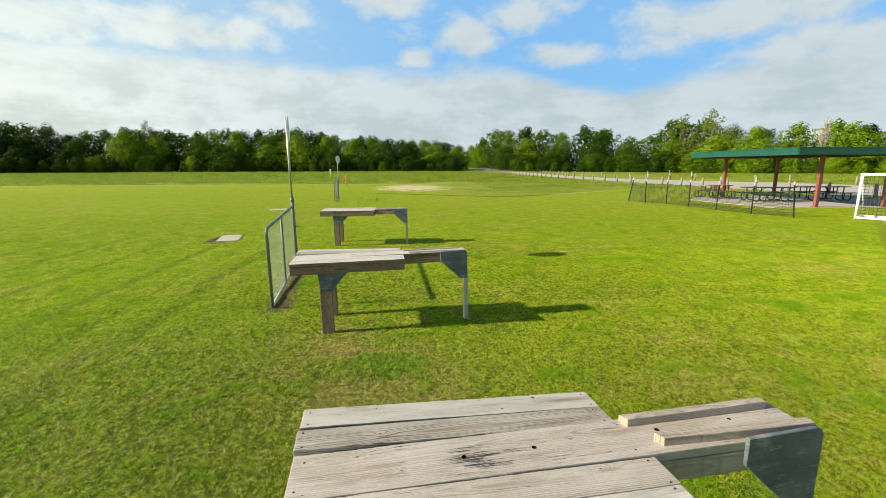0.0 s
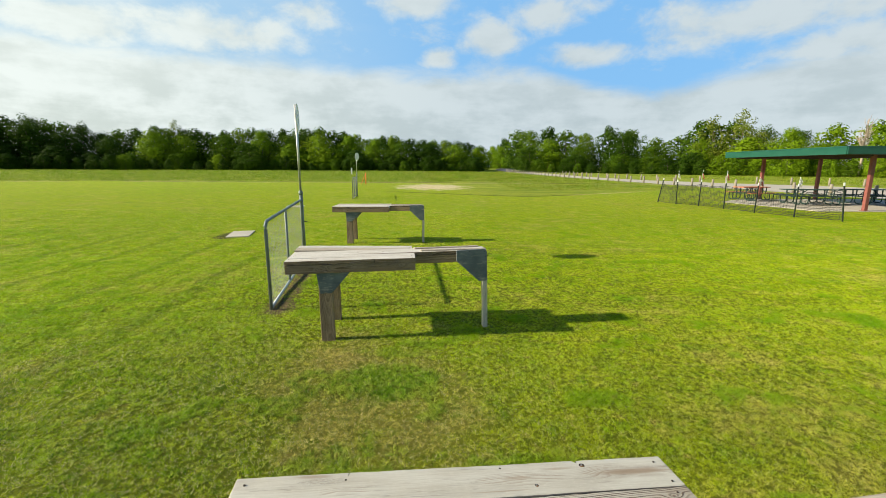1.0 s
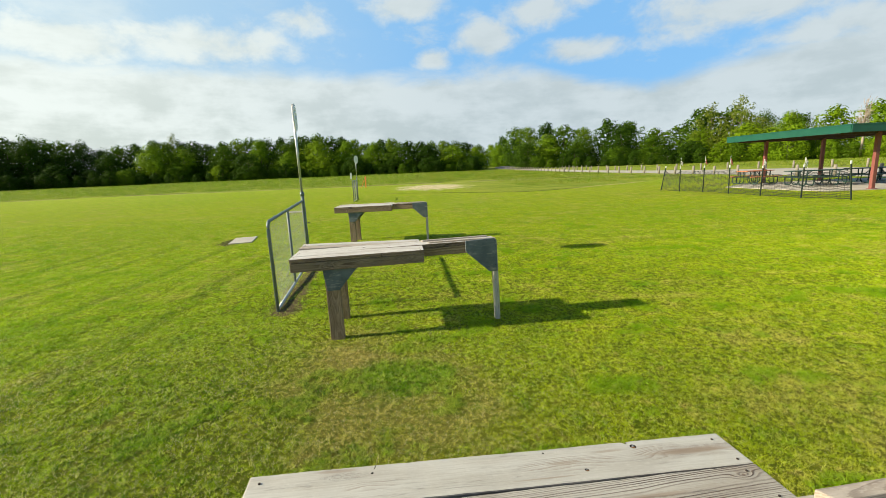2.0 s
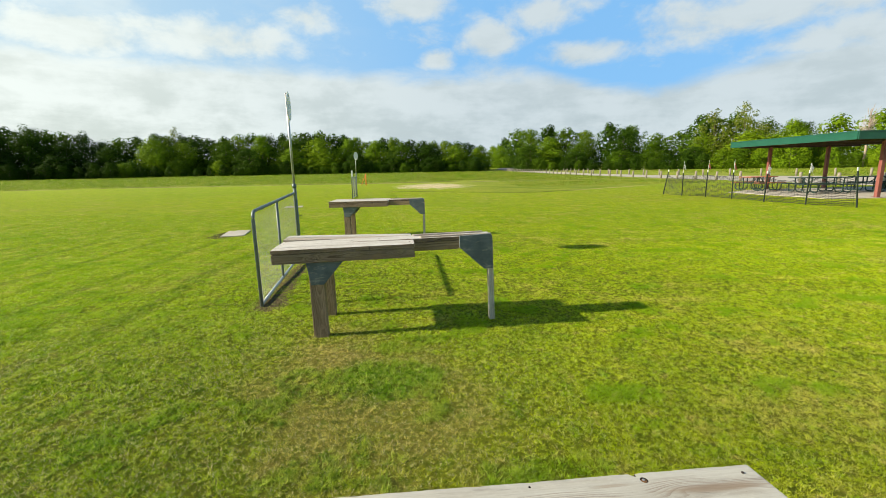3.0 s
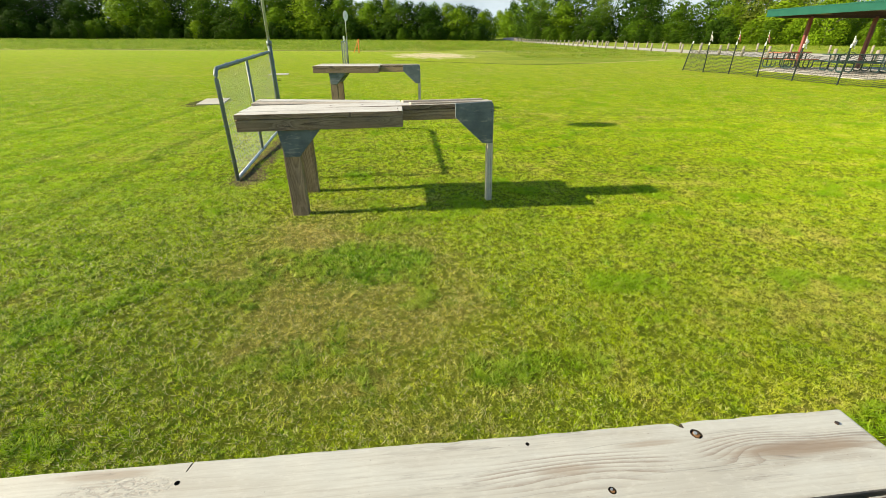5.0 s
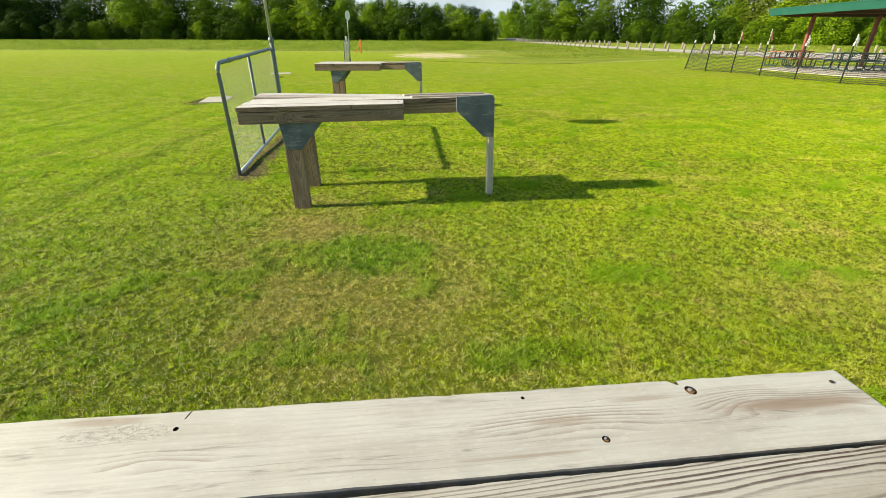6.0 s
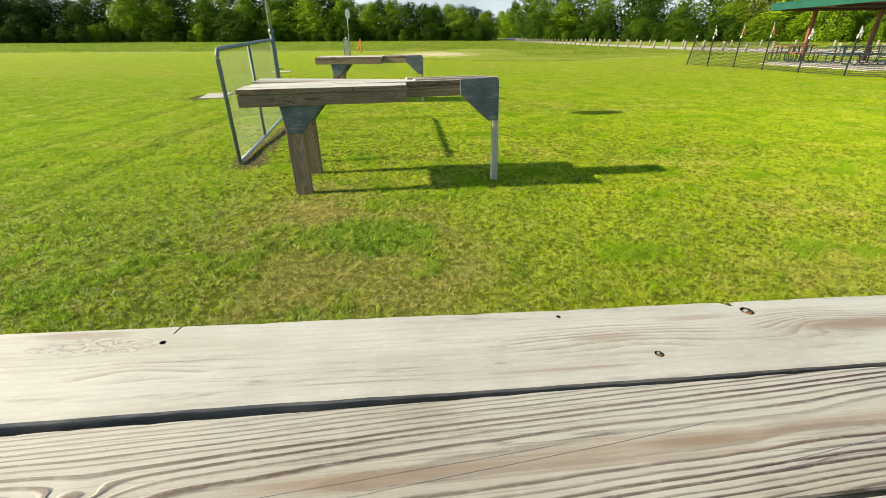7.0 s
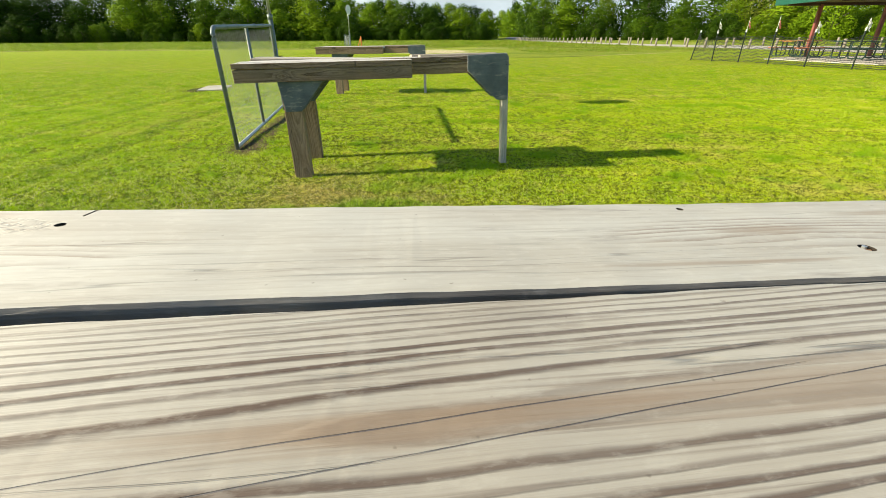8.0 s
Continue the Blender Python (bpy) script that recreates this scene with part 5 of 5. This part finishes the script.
NEAR_ROW = along([(28.3, 24.2), (26.9, 40), (26.0, 51), (24.9, 62), (24.3, 72), (25.2, 100), (28.0, 150)], 2.75)
FAR_ROW = along([(46, 30), (44, 39), (43.0, 45.5), (37.6, 52), (33.4, 60), (31.2, 70), (30.9, 80), (32.8, 105)], 3.2)
for i, (x, y) in enumerate(NEAR_ROW + FAR_ROW):
    bollard(i, x, y)


# ---- small far things on the field ----
def orange_frame():
    b = thing("orange_frame", pose(-5.53, 46.0, 0, 0, 0, 94), "small bright orange tube goal far out on the field", "goal")
    H, W = 1.12, 0.45
    for x in (0, W):
        part("upright", tubes("upright", [[(x, 0, 0), (x, 0, H)]], 0.04, M_CONEORANGE, 6), M_CONEORANGE, b)
        part("stay", tubes("stay", [[(x, 0, H), (x, 0.45, 0.02)]], 0.016, M_CONEORANGE, 6), M_CONEORANGE, b)
    part("crossbar", tubes("crossbar", [[(0, 0, H), (W, 0, H)]], 0.04, M_CONEORANGE, 6), M_CONEORANGE, b)


orange_frame()


def white_marker(x, y, h):
    ob = new("white_marker_post", mesh_from("white_marker_post", box(0.28, 0.28, h, (0, 0, h / 2), 0.05), M_WHITE))
    ob.matrix_basis = pose(x, y, 0.05)
    tagged(ob, "short white marker post in the far meadow", "marker post")


white_marker(-14.3, 92.0, 1.3)


# ---- trees ----
def crown_points(rng, n_clumps, rx, height, base, open_top):
    """Centres and sizes of leaf domes over an uneven crown that is full down to its base."""
    out = []
    for i in range(n_clumps):
        a = i * 2.399963 + rng.uniform(-0.35, 0.35)
        t = (i + rng.random()) / n_clumps
        prof = math.sqrt(max(0.0, 1 - max(0.0, t - 0.30) ** 2 / 0.50)) if t > 0.30 else 0.88 + 0.12 * t / 0.30
        lump = 1 + 0.45 * noise.noise(Vector((math.cos(a) * 1.3, math.sin(a) * 1.3, t * 2.6 + rng.seed_offset)))
        size = rx * rng.uniform(0.22, 0.46) * (1.0 - 0.30 * t) * (0.8 if open_top else 1.0)
        r = max(0.0, rx * prof * lump * (0.80 if i % 4 else 0.40) - size * 0.55)
        z = base + (height - base) * t * (1 + 0.06 * rng.uniform(-1, 1)) - size * 0.55 * t
        out.append((r * math.cos(a), r * math.sin(a), z, size))
    return out


class Rng(random.Random):
    seed_offset = 0.0


def crown_mesh(name, seed, height, rx, base, n_clumps, per, leaf, mat, open_top=False):
    """A crown of many small leaves that clothe overlapping domes, with loose sprigs at the rim."""
    rng = Rng(seed)
    rng.seed_offset = seed * 3.7
    g = np.random.default_rng(seed)
    cl = np.array(crown_points(rng, n_clumps, rx, height, base, open_top))
    share = cl[:, 3] ** 2
    idx = g.choice(n_clumps, n_clumps * per, p=share / share.sum())
    n = len(idx)
    d = g.normal(size=(n, 3))
    d /= np.linalg.norm(d, axis=1)[:, None]
    # uneven dome surface, with dents, and sprigs standing out
    dent = 0.10 * np.sin(d[:, 0] * 5.3 + idx) * np.sin(d[:, 1] * 4.7 + idx * 1.7) * np.sin(d[:, 2] * 5.9 + idx * 0.6)
    rad = cl[idx, 3] * (0.74 + 0.30 * g.random(n) + dent + 0.30 * (g.random(n) > 0.95) * g.random(n))
    c = cl[idx, :3] + d * rad[:, None]
    c[:, 2] = np.maximum(c[:, 2], 0.1)
    out = c - np.array([0.0, 0.0, 0.45 * height])
    out /= np.linalg.norm(out, axis=1)[:, None] + 1e-6
    nrm = d + 0.45 * out + g.normal(size=(n, 3)) * 0.17
    nrm /= np.linalg.norm(nrm, axis=1)[:, None]
    u = g.normal(size=(n, 3))
    u -= nrm * np.sum(u * nrm, axis=1)[:, None]
    u /= np.linalg.norm(u, axis=1)[:, None]
    w = np.cross(nrm, u)
    s = leaf * (0.6 + 0.8 * g.random(n))[:, None]
    v = np.stack([c + u * s, c + w * s * 0.7, c - u * s, c - w * s * 0.7], axis=1).reshape(-1, 3)
    me = bpy.data.meshes.new(name)
    me.vertices.add(4 * n)
    me.vertices.foreach_set("co", v.ravel())
    me.loops.add(4 * n)
    me.loops.foreach_set("vertex_index", np.arange(4 * n, dtype=np.int32))
    me.polygons.add(n)
    me.polygons.foreach_set("loop_start", np.arange(0, 4 * n, 4, dtype=np.int32))
    me.materials.append(mat)
    me.update(calc_edges=True)
    me.validate()
    return me


def trunk_mesh(name, seed, height, rx, mat):
    rng = random.Random(seed)
    main = [(0.15 * math.sin(i + seed), 0.12 * math.cos(i * 1.7 + seed), height * 0.8 * i / 6) for i in range(7)]
    vs, fs = tube_data([main], [0.22 * (1 - i / 8) * height / 11 for i in range(7)], 7)
    for j in range(11):
        z = height * (0.18 + 0.042 * j)
        a = j * 2.4 + seed
        reach = rx * rng.uniform(0.40, 0.62)
        limb = [(0, 0, z), (0.4 * reach * math.cos(a), 0.4 * reach * math.sin(a), z + 0.22 * reach), (reach * math.cos(a + 0.2), reach * math.sin(a + 0.2), z + 0.62 * reach)]
        v2, f2 = tube_data([limb], [0.09 * height / 11, 0.06 * height / 11, 0.02], 5)
        o = len(vs)
        vs += v2
        fs += [tuple(q + o for q in f) for f in f2]
    me = bpy.data.meshes.new(name)
    me.from_pydata(vs, [], fs)
    me.materials.append(mat)
    return me


TREE_KINDS = []
for s, (h, rx, base, clumps, per, leaf, mi) in enumerate(((12, 4.6, 0.6, 60, 125, 0.165, 0), (13, 5.0, 0.5, 66, 125, 0.165, 2), (11, 4.2, 0.3, 56, 125, 0.16, 1), (14, 5.4, 1.0, 70, 125, 0.17, 0),
                                                           (12.5, 4.8, 0.4, 62, 125, 0.165, 2), (15, 4.6, 2.0, 44, 70, 0.18, 3), (10, 4.6, 0.2, 58, 125, 0.16, 1), (13, 5.2, 0.8, 66, 125, 0.165, 0),
                                                           (12, 4.8, 0.2, 46, 60, 0.28, 2), (13, 5.2, 0.2, 46, 60, 0.28, 0))):
    TREE_KINDS.append((h, crown_mesh("crown", 100 + s, h, rx, base, clumps, per, leaf, LEAVES[mi], mi == 3), trunk_mesh("trunk", s, h, rx, M_BARK)))


def tree(x, y, height, kind, label="leafy green broadleaf tree at the edge of the woods", wide=1.0):
    h, crown, trunk = TREE_KINDS[kind]
    rng = random.Random(int(x * 31 + y * 17) % 9973)
    b = thing("tree", pose(x, y, ground_height(x, y) - 0.1 if abs(x) < 240 and y < 230 else 0.0, 0, 0, rng.uniform(0, 360)), label, "tree", "trees of the wood edge")
    s = height / h
    b.scale = (s * wide, s * wide, s)
    part("crown", crown, None, b)
    part("trunk", trunk, None, b)
    return b


# the wood edge: crown height against the sky as the camera sees it, by compass angle (degrees, degrees)
SKYLINE = [(-70, 3.6), (-50, 3.9), (-39.4, 3.95), (-37.2, 3.4), (-35.6, 3.65), (-34.4, 3.0), (-31.2, 3.5), (-29.6, 3.7), (-26.8, 3.5), (-24.7, 3.2), (-20.8, 3.9), (-17.2, 3.65), (-13.4, 4.1),
           (-10.8, 3.75), (-6.8, 3.0), (-4.0, 3.3), (-0.4, 3.0), (3.9, 2.8), (8.2, 1.95), (9.3, 2.6), (11.0, 4.0), (15.9, 4.5), (19.3, 3.75), (23.9, 4.65), (27.7, 3.05), (30.4, 3.2), (32.2, 4.6),
           (35.9, 4.9), (38.2, 3.8), (40.1, 3.6), (42.4, 3.5), (44.1, 4.3), (47.3, 4.3), (49.3, 2.9), (55, 4.0), (75, 4.2)]
RANGE = [(-70, 205), (-40, 185), (-20, 165), (0, 155), (7.4, 158), (8, 232), (11.6, 232), (12.4, 152), (20, 142), (33, 132), (48, 128), (75, 125)]


def along_table(table, a):
    for (a0, v0), (a1, v1) in zip(table, table[1:]):
        if a0 <= a <= a1:
            return v0 + (v1 - v0) * (a - a0) / (a1 - a0)
    return table[-1][1]


def wood_edge():
    rng = random.Random(5)
    for row, back in ((0, 0.0), (1, 7.0), (2, 15.0)):
        a = -66.0 + row * 0.7
        while a < 70:
            d = along_table(RANGE, a) + back + rng.uniform(-2.5, 2.5)
            top = 2.0 + d * math.tan(radians(along_table(SKYLINE, a)))
            h = top * (rng.uniform(0.42, 0.72), rng.uniform(0.88, 1.03) if a < 8 else rng.uniform(0.70, 0.97), rng.uniform(1.04, 1.11) if a < 8 else rng.uniform(0.97, 1.06))[row]
            kinds = ((0, 2, 4, 2, 6, 1), (2, 1, 3, 6, 7, 2), (0, 1, 2, 7))[row]
            # dark leaves on the left stand for the woods' shaded side
            if a < -33 or 12 < a < 29:
                kinds = ((1, 4, 1, 4), (1, 1, 4, 4), (1, 4, 8))[row] if a < 0 else ((0, 7, 2, 0, 4), (0, 2, 3, 4, 7), (0, 2, 3, 7))[row]
            elif a > 36:
                kinds = ((2, 6, 0, 2), (2, 6, 0, 3), (0, 2, 3, 7))[row]
            if a > 29 and rng.random() < 0.3:
                kinds = (5, 2, 6)
            if row == 2 and rng.random() < 0.6:
                kinds = (8, 9)
            tree(d * math.sin(radians(a)) + 0.2, d * math.cos(radians(a)) + 0.3, h, rng.choice(kinds), wide=rng.uniform(1.15, 1.5) * (1.35, 1.15, 1.0)[row] * max(0.85, min(1.35, 12 / h) ** 0.6))
            a += math.degrees((rng.uniform(8.0, 15.0), rng.uniform(8.0, 13.0), rng.uniform(4.0, 5.5) if a < 8 else rng.uniform(5.0, 7.5))[row] / d)


wood_edge()


def lone_tree(a, d, el, kind, wide, label):
    tree(d * math.sin(radians(a)) + 0.2, d * math.cos(radians(a)) + 0.3, 2.0 + d * math.tan(radians(el)), kind, label, wide)


lone_tree(-28.1, 190, 4.5, 5, 0.8, "thin-crowned tree rising above the wood edge")
lone_tree(-4.0, 168, 3.55, 2, 0.55, "bright green tree rising above the wood edge")
lone_tree(35.9, 140, 5.7, 5, 1.0, "tall olive-green tree rising above the wood edge")
lone_tree(33.2, 142, 5.2, 5, 1.1, "tall olive-green tree rising above the wood edge")
lone_tree(40.0, 122, 3.7, 2, 1.2, "bright green tree behind the picnic shelter")


def shrub_band():
    rng = random.Random(77)
    a = -64.0
    while a < 66:
        if not 7.2 < a < 12.6:
            d = along_table(RANGE, a) - 4.5 + rng.uniform(-1, 1)
            # mostly dark leaves, standing for the shade at the wood's foot
            tree(d * math.sin(radians(a)), d * math.cos(radians(a)), rng.uniform(2.6, 5.2), rng.choice((8, 1, 4, 8, 0) if a < 34 else (2, 6, 0, 9)), "low leafy shrub at the foot of the wood", rng.uniform(1.2, 1.8))
        a += math.degrees(4.0 / along_table(RANGE, a))


shrub_band()


def bare_tree():
    b = thing("bare_tree", pose(88.5, 87.5, 0), "bare pale dead tree among the green crowns", "tree")
    rng = random.Random(4)
    paths = [[(0, 0, 0), (0.2, 0, 4), (0.1, 0.2, 6), (0.4, 0, 9.5)]]
    for i in range(48):
        z = rng.uniform(5.0, 9.0)
        a = rng.uniform(0, 6.28)
        r = rng.uniform(0.5, 1.7)
        q = (0.35 * r * math.cos(a), 0.35 * r * math.sin(a), z + 0.9 * r)
        paths.append([(0.2, 0.1, z), q, (r * math.cos(a), r * math.sin(a), z + rng.uniform(1.2, 2.2) * r)])
        b2 = a + rng.uniform(-1.2, 1.2)
        paths.append([q, (q[0] + 0.4 * math.cos(b2), q[1] + 0.4 * math.sin(b2), q[2] + 0.7), (q[0] + 0.6 * math.cos(b2), q[1] + 0.6 * math.sin(b2), q[2] + 1.4)])
    part("trunk", tubes("trunk", paths[:1], 0.22, M_DEADWOOD, 6), M_DEADWOOD, b)
    part("branches", tubes("branches", paths[1:], 0.028, M_DEADWOOD, 4), M_DEADWOOD, b)


bare_tree()


# ---- grass ----
def field(x, y, seed, scale):
    """Smooth random field over the plan, 0 to 1, in numpy."""
    table = np.random.default_rng(seed).random((64, 64))
    total, weight = 0.0, 0.0
    for octave in range(3):
        u, v = x * scale * 2 ** octave + 7.3 * octave, y * scale * 2 ** octave + 3.1 * octave
        i, j = np.floor(u).astype(int), np.floor(v).astype(int)
        fu, fv = u - i, v - j
        fu, fv = fu * fu * (3 - 2 * fu), fv * fv * (3 - 2 * fv)
        i0, i1, j0, j1 = i % 64, (i + 1) % 64, j % 64, (j + 1) % 64
        value = (table[i0, j0] * (1 - fu) + table[i1, j0] * fu) * (1 - fv) + (table[i0, j1] * (1 - fu) + table[i1, j1] * fu) * fv
        total, weight = total + value * 0.55 ** octave, weight + 0.55 ** octave
    return total / weight


def step(v, lo, hi):
    q = np.clip((v - lo) / (hi - lo), 0, 1)
    return q * q * (3 - 2 * q)


def grass(name, zones, mat, label, seed, holes=(), wedge=True, lawn=True):
    """Single blades, one triangle each, gathered in tufts, scattered over stretches of the plan. wedge: keep to the
    widening stretch in the camera's view.
    """
    g = np.random.default_rng(seed)
    allv, tones, lushes = [], [], []
    for x0, x1, y0, y1, per_m2, h, w, thin, gap in zones:
        area = (x1 - x0) * (y1 - y0)
        nt = int(area / gap ** 2)
        tuft = np.stack([g.uniform(x0, x1, nt), g.uniform(y0, y1, nt)], axis=1)
        if wedge and y0 > 2.0:
            tuft = tuft[np.abs(tuft[:, 0] - 0.3) < 1.10 * tuft[:, 1] + 0.7]
        tuft = tuft[step(field(tuft[:, 0], tuft[:, 1], 21, 22.0), 0.28, 0.54) + (0.22 if y0 < 4.0 else 0.55) + 0.50 * step(tuft[:, 0], 0.3, 2.0) > g.random(len(tuft))]
        share = len(tuft) / max(nt, 1)
        nt = len(tuft)
        tone, tall = g.random(nt), 0.55 + 0.75 * g.random(nt) ** 1.5
        drift = g.uniform(0, 2 * np.pi, nt)
        n = int(area * per_m2 * share)
        own = g.integers(0, nt, n)
        off = g.normal(size=(n, 2)) * gap * 0.33
        p = tuft[own] + off
        keep = np.ones(n, bool)
        if thin:
            keep &= g.random(n) > (p[:, 1] - y0) / (y1 - y0) * 0.9
        for hx, hy, rx, ry, slope in holes:
            u = (p[:, 0] - hx + slope * (p[:, 1] - hy)) / rx
            v = (p[:, 1] - hy) / ry
            keep &= (u ** 2 + v ** 4 + g.normal(size=n) * 0.75) > 1.0
        p, own, off = p[keep], own[keep], off[keep]
        n = len(p)
        far = np.hypot(off[:, 0], off[:, 1]) / (gap * 0.33)
        px, py = p[:, 0], p[:, 1]
        lush = step(field(px, py, 5, 2.6), 0.60, 0.74)
        lush = np.maximum(lush, step(1.35 - ((px + 0.05) / 0.56) ** 2 - ((py - 4.58) / 0.36) ** 2 + 1.6 * (field(px, py, 8, 6.0) - 0.5), 0.2, 1.0))
        lush = np.maximum(lush, 0.55 * step(-px, 0.3, 2.4) * step(field(px, py, 9, 5.0), 0.40, 0.62))
        worn = step(1.3 - ((px + 0.05 - (4.0 - py) * 0.28) / 0.8) ** 2 - ((py - 4.40) / 1.25) ** 2, 0.0, 1.0)
        hh = h * (0.55 + 0.75 * g.random(n)) * tall[own] * (1 + 0.55 * lush - 0.15 * worn * (1 - lush)) * (1.15 - 0.18 * np.minimum(far, 2.5))
        a = g.uniform(0, 2 * np.pi, n)
        side = np.stack([np.cos(a), np.sin(a), np.zeros(n)], axis=1) * (w * (0.6 + 0.7 * g.random(n)) * (1 + 0.3 * lush))[:, None] * 0.5
        # blades fall outwards from their tuft, which leans its own way; one in seven lies flat, as cut
        b = np.arctan2(off[:, 1] + np.sin(drift[own]) * gap * 0.25, off[:, 0] + np.cos(drift[own]) * gap * 0.25) + g.normal(size=n) * 0.7
        lean = (0.25 + 0.90 * g.random(n) + 0.25 * far) * hh
        flat = g.random(n) < 0.14
        lean = np.where(flat, 1.1 * hh, lean)
        rise = np.where(flat, 0.22 * hh, hh)
        z = relief(px, py) if lawn else np.array([ground_height(q, r) for q, r in p]) if n else np.zeros(0)
        base = np.stack([px, py, z - 0.003 + np.where(flat, 0.4 * hh * g.random(n), 0.0)], axis=1)
        tip = base + np.stack([np.cos(b) * lean, np.sin(b) * lean, rise], axis=1)
        allv.append(np.stack([base - side, base + side, tip], axis=1).reshape(-1, 3))
        tones.append(np.repeat(0.80 * tone[own] + 0.20 * g.random(n), 3))
        lushes.append(np.repeat(lush, 3))
    v = np.concatenate(allv)
    n = len(v) // 3
    me = bpy.data.meshes.new(name)
    me.vertices.add(3 * n)
    me.vertices.foreach_set("co", v.astype(np.float32).ravel())
    me.loops.add(3 * n)
    me.loops.foreach_set("vertex_index", np.arange(3 * n, dtype=np.int32))
    me.polygons.add(n)
    me.polygons.foreach_set("loop_start", np.arange(0, 3 * n, 3, dtype=np.int32))
    me.materials.append(mat)
    me.update(calc_edges=True)
    me.attributes.new("tuft", "FLOAT", "POINT").data.foreach_set("value", np.concatenate(tones).astype(np.float32))
    me.attributes.new("lush", "FLOAT", "POINT").data.foreach_set("value", np.concatenate(lushes).astype(np.float32))
    tagged(new(name, me), label, "grass", "", "stuff")


# bare ground that the blades leave free: centre x, y, half widths, slope
EARTH = ((-1.70, 7.86, 0.14, 1.50, 0.095), (-1.58, 6.68, 0.20, 0.28, 0.0), (-4.72, 12.90, 0.50, 0.78, 0.0))
grass("lawn_grass", [(-5.6, 6.2, 2.3, 4.3, 50000, 0.018, 0.0034, 0, 0.0155), (-8.0, 8.6, 4.3, 6.5, 26000, 0.019, 0.0044, 0, 0.018), (-11.5, 12.1, 6.5, 10.0, 12000, 0.020, 0.0062, 0, 0.028),
                     (-20, 21, 10.0, 20.0, 2300, 0.028, 0.0095, 1, 0.07), (-8.0, 8.6, -3.0, 2.3, 1700, 0.030, 0.010, 0, 0.06), (-10, 12, -7.0, -3.0, 700, 0.03, 0.014, 0, 0.1)],
      M_BLADE, "short mown green grass blades with straw among them", 11, EARTH)
grass("meadow_grass", [(-75, 24, 51.0, 78, 34, 0.18, 0.045, 0, 0.5), (-120, 24, 78, 145, 12, 0.24, 0.09, 0, 1.0), (8, 24, 36, 51, 60, 0.10, 0.03, 0, 0.4), (46, 110, 24, 100, 8, 0.20, 0.07, 0, 0.8)], M_WILD,
      "taller uneven meadow grass beyond the mown field", 12, (), False, False)


# ---- dry grass clippings lying on the near bench ----
def clipping(x, y, z, length, turn, bend):
    pts = [(length * (q - 2) / 4, bend * math.sin(q * math.pi / 4), 0.0003 + 0.0003 * (q % 2)) for q in range(5)]
    ob = new("grass_clipping", tubes("grass_clipping", [pts], [0.0002, 0.0004, 0.00045, 0.0004, 0.0002], M_CLIP, 5))
    ob.matrix_basis = pose(x, y, z, 0, 0, turn)
    tagged(ob, "dry tan grass clipping lying on the bench plank", "clipping", "clippings on the bench")


M_CLIP = plain("dry_straw", (0.36, 0.25, 0.10), (0.46, 0.34, 0.15), 0.7, 0.0, 200.0, 0.1)
for x, y, z, length, turn, bend in ((0.252, 2.1160, 0.8931, 0.011, 22, 0.0012), (0.235, 2.0960, 0.8933, 0.007, 30, 0.0004), (0.310, 2.1245, 0.8923, 0.006, -15, 0.0005)):
    clipping(x, y, z, length, turn, bend)
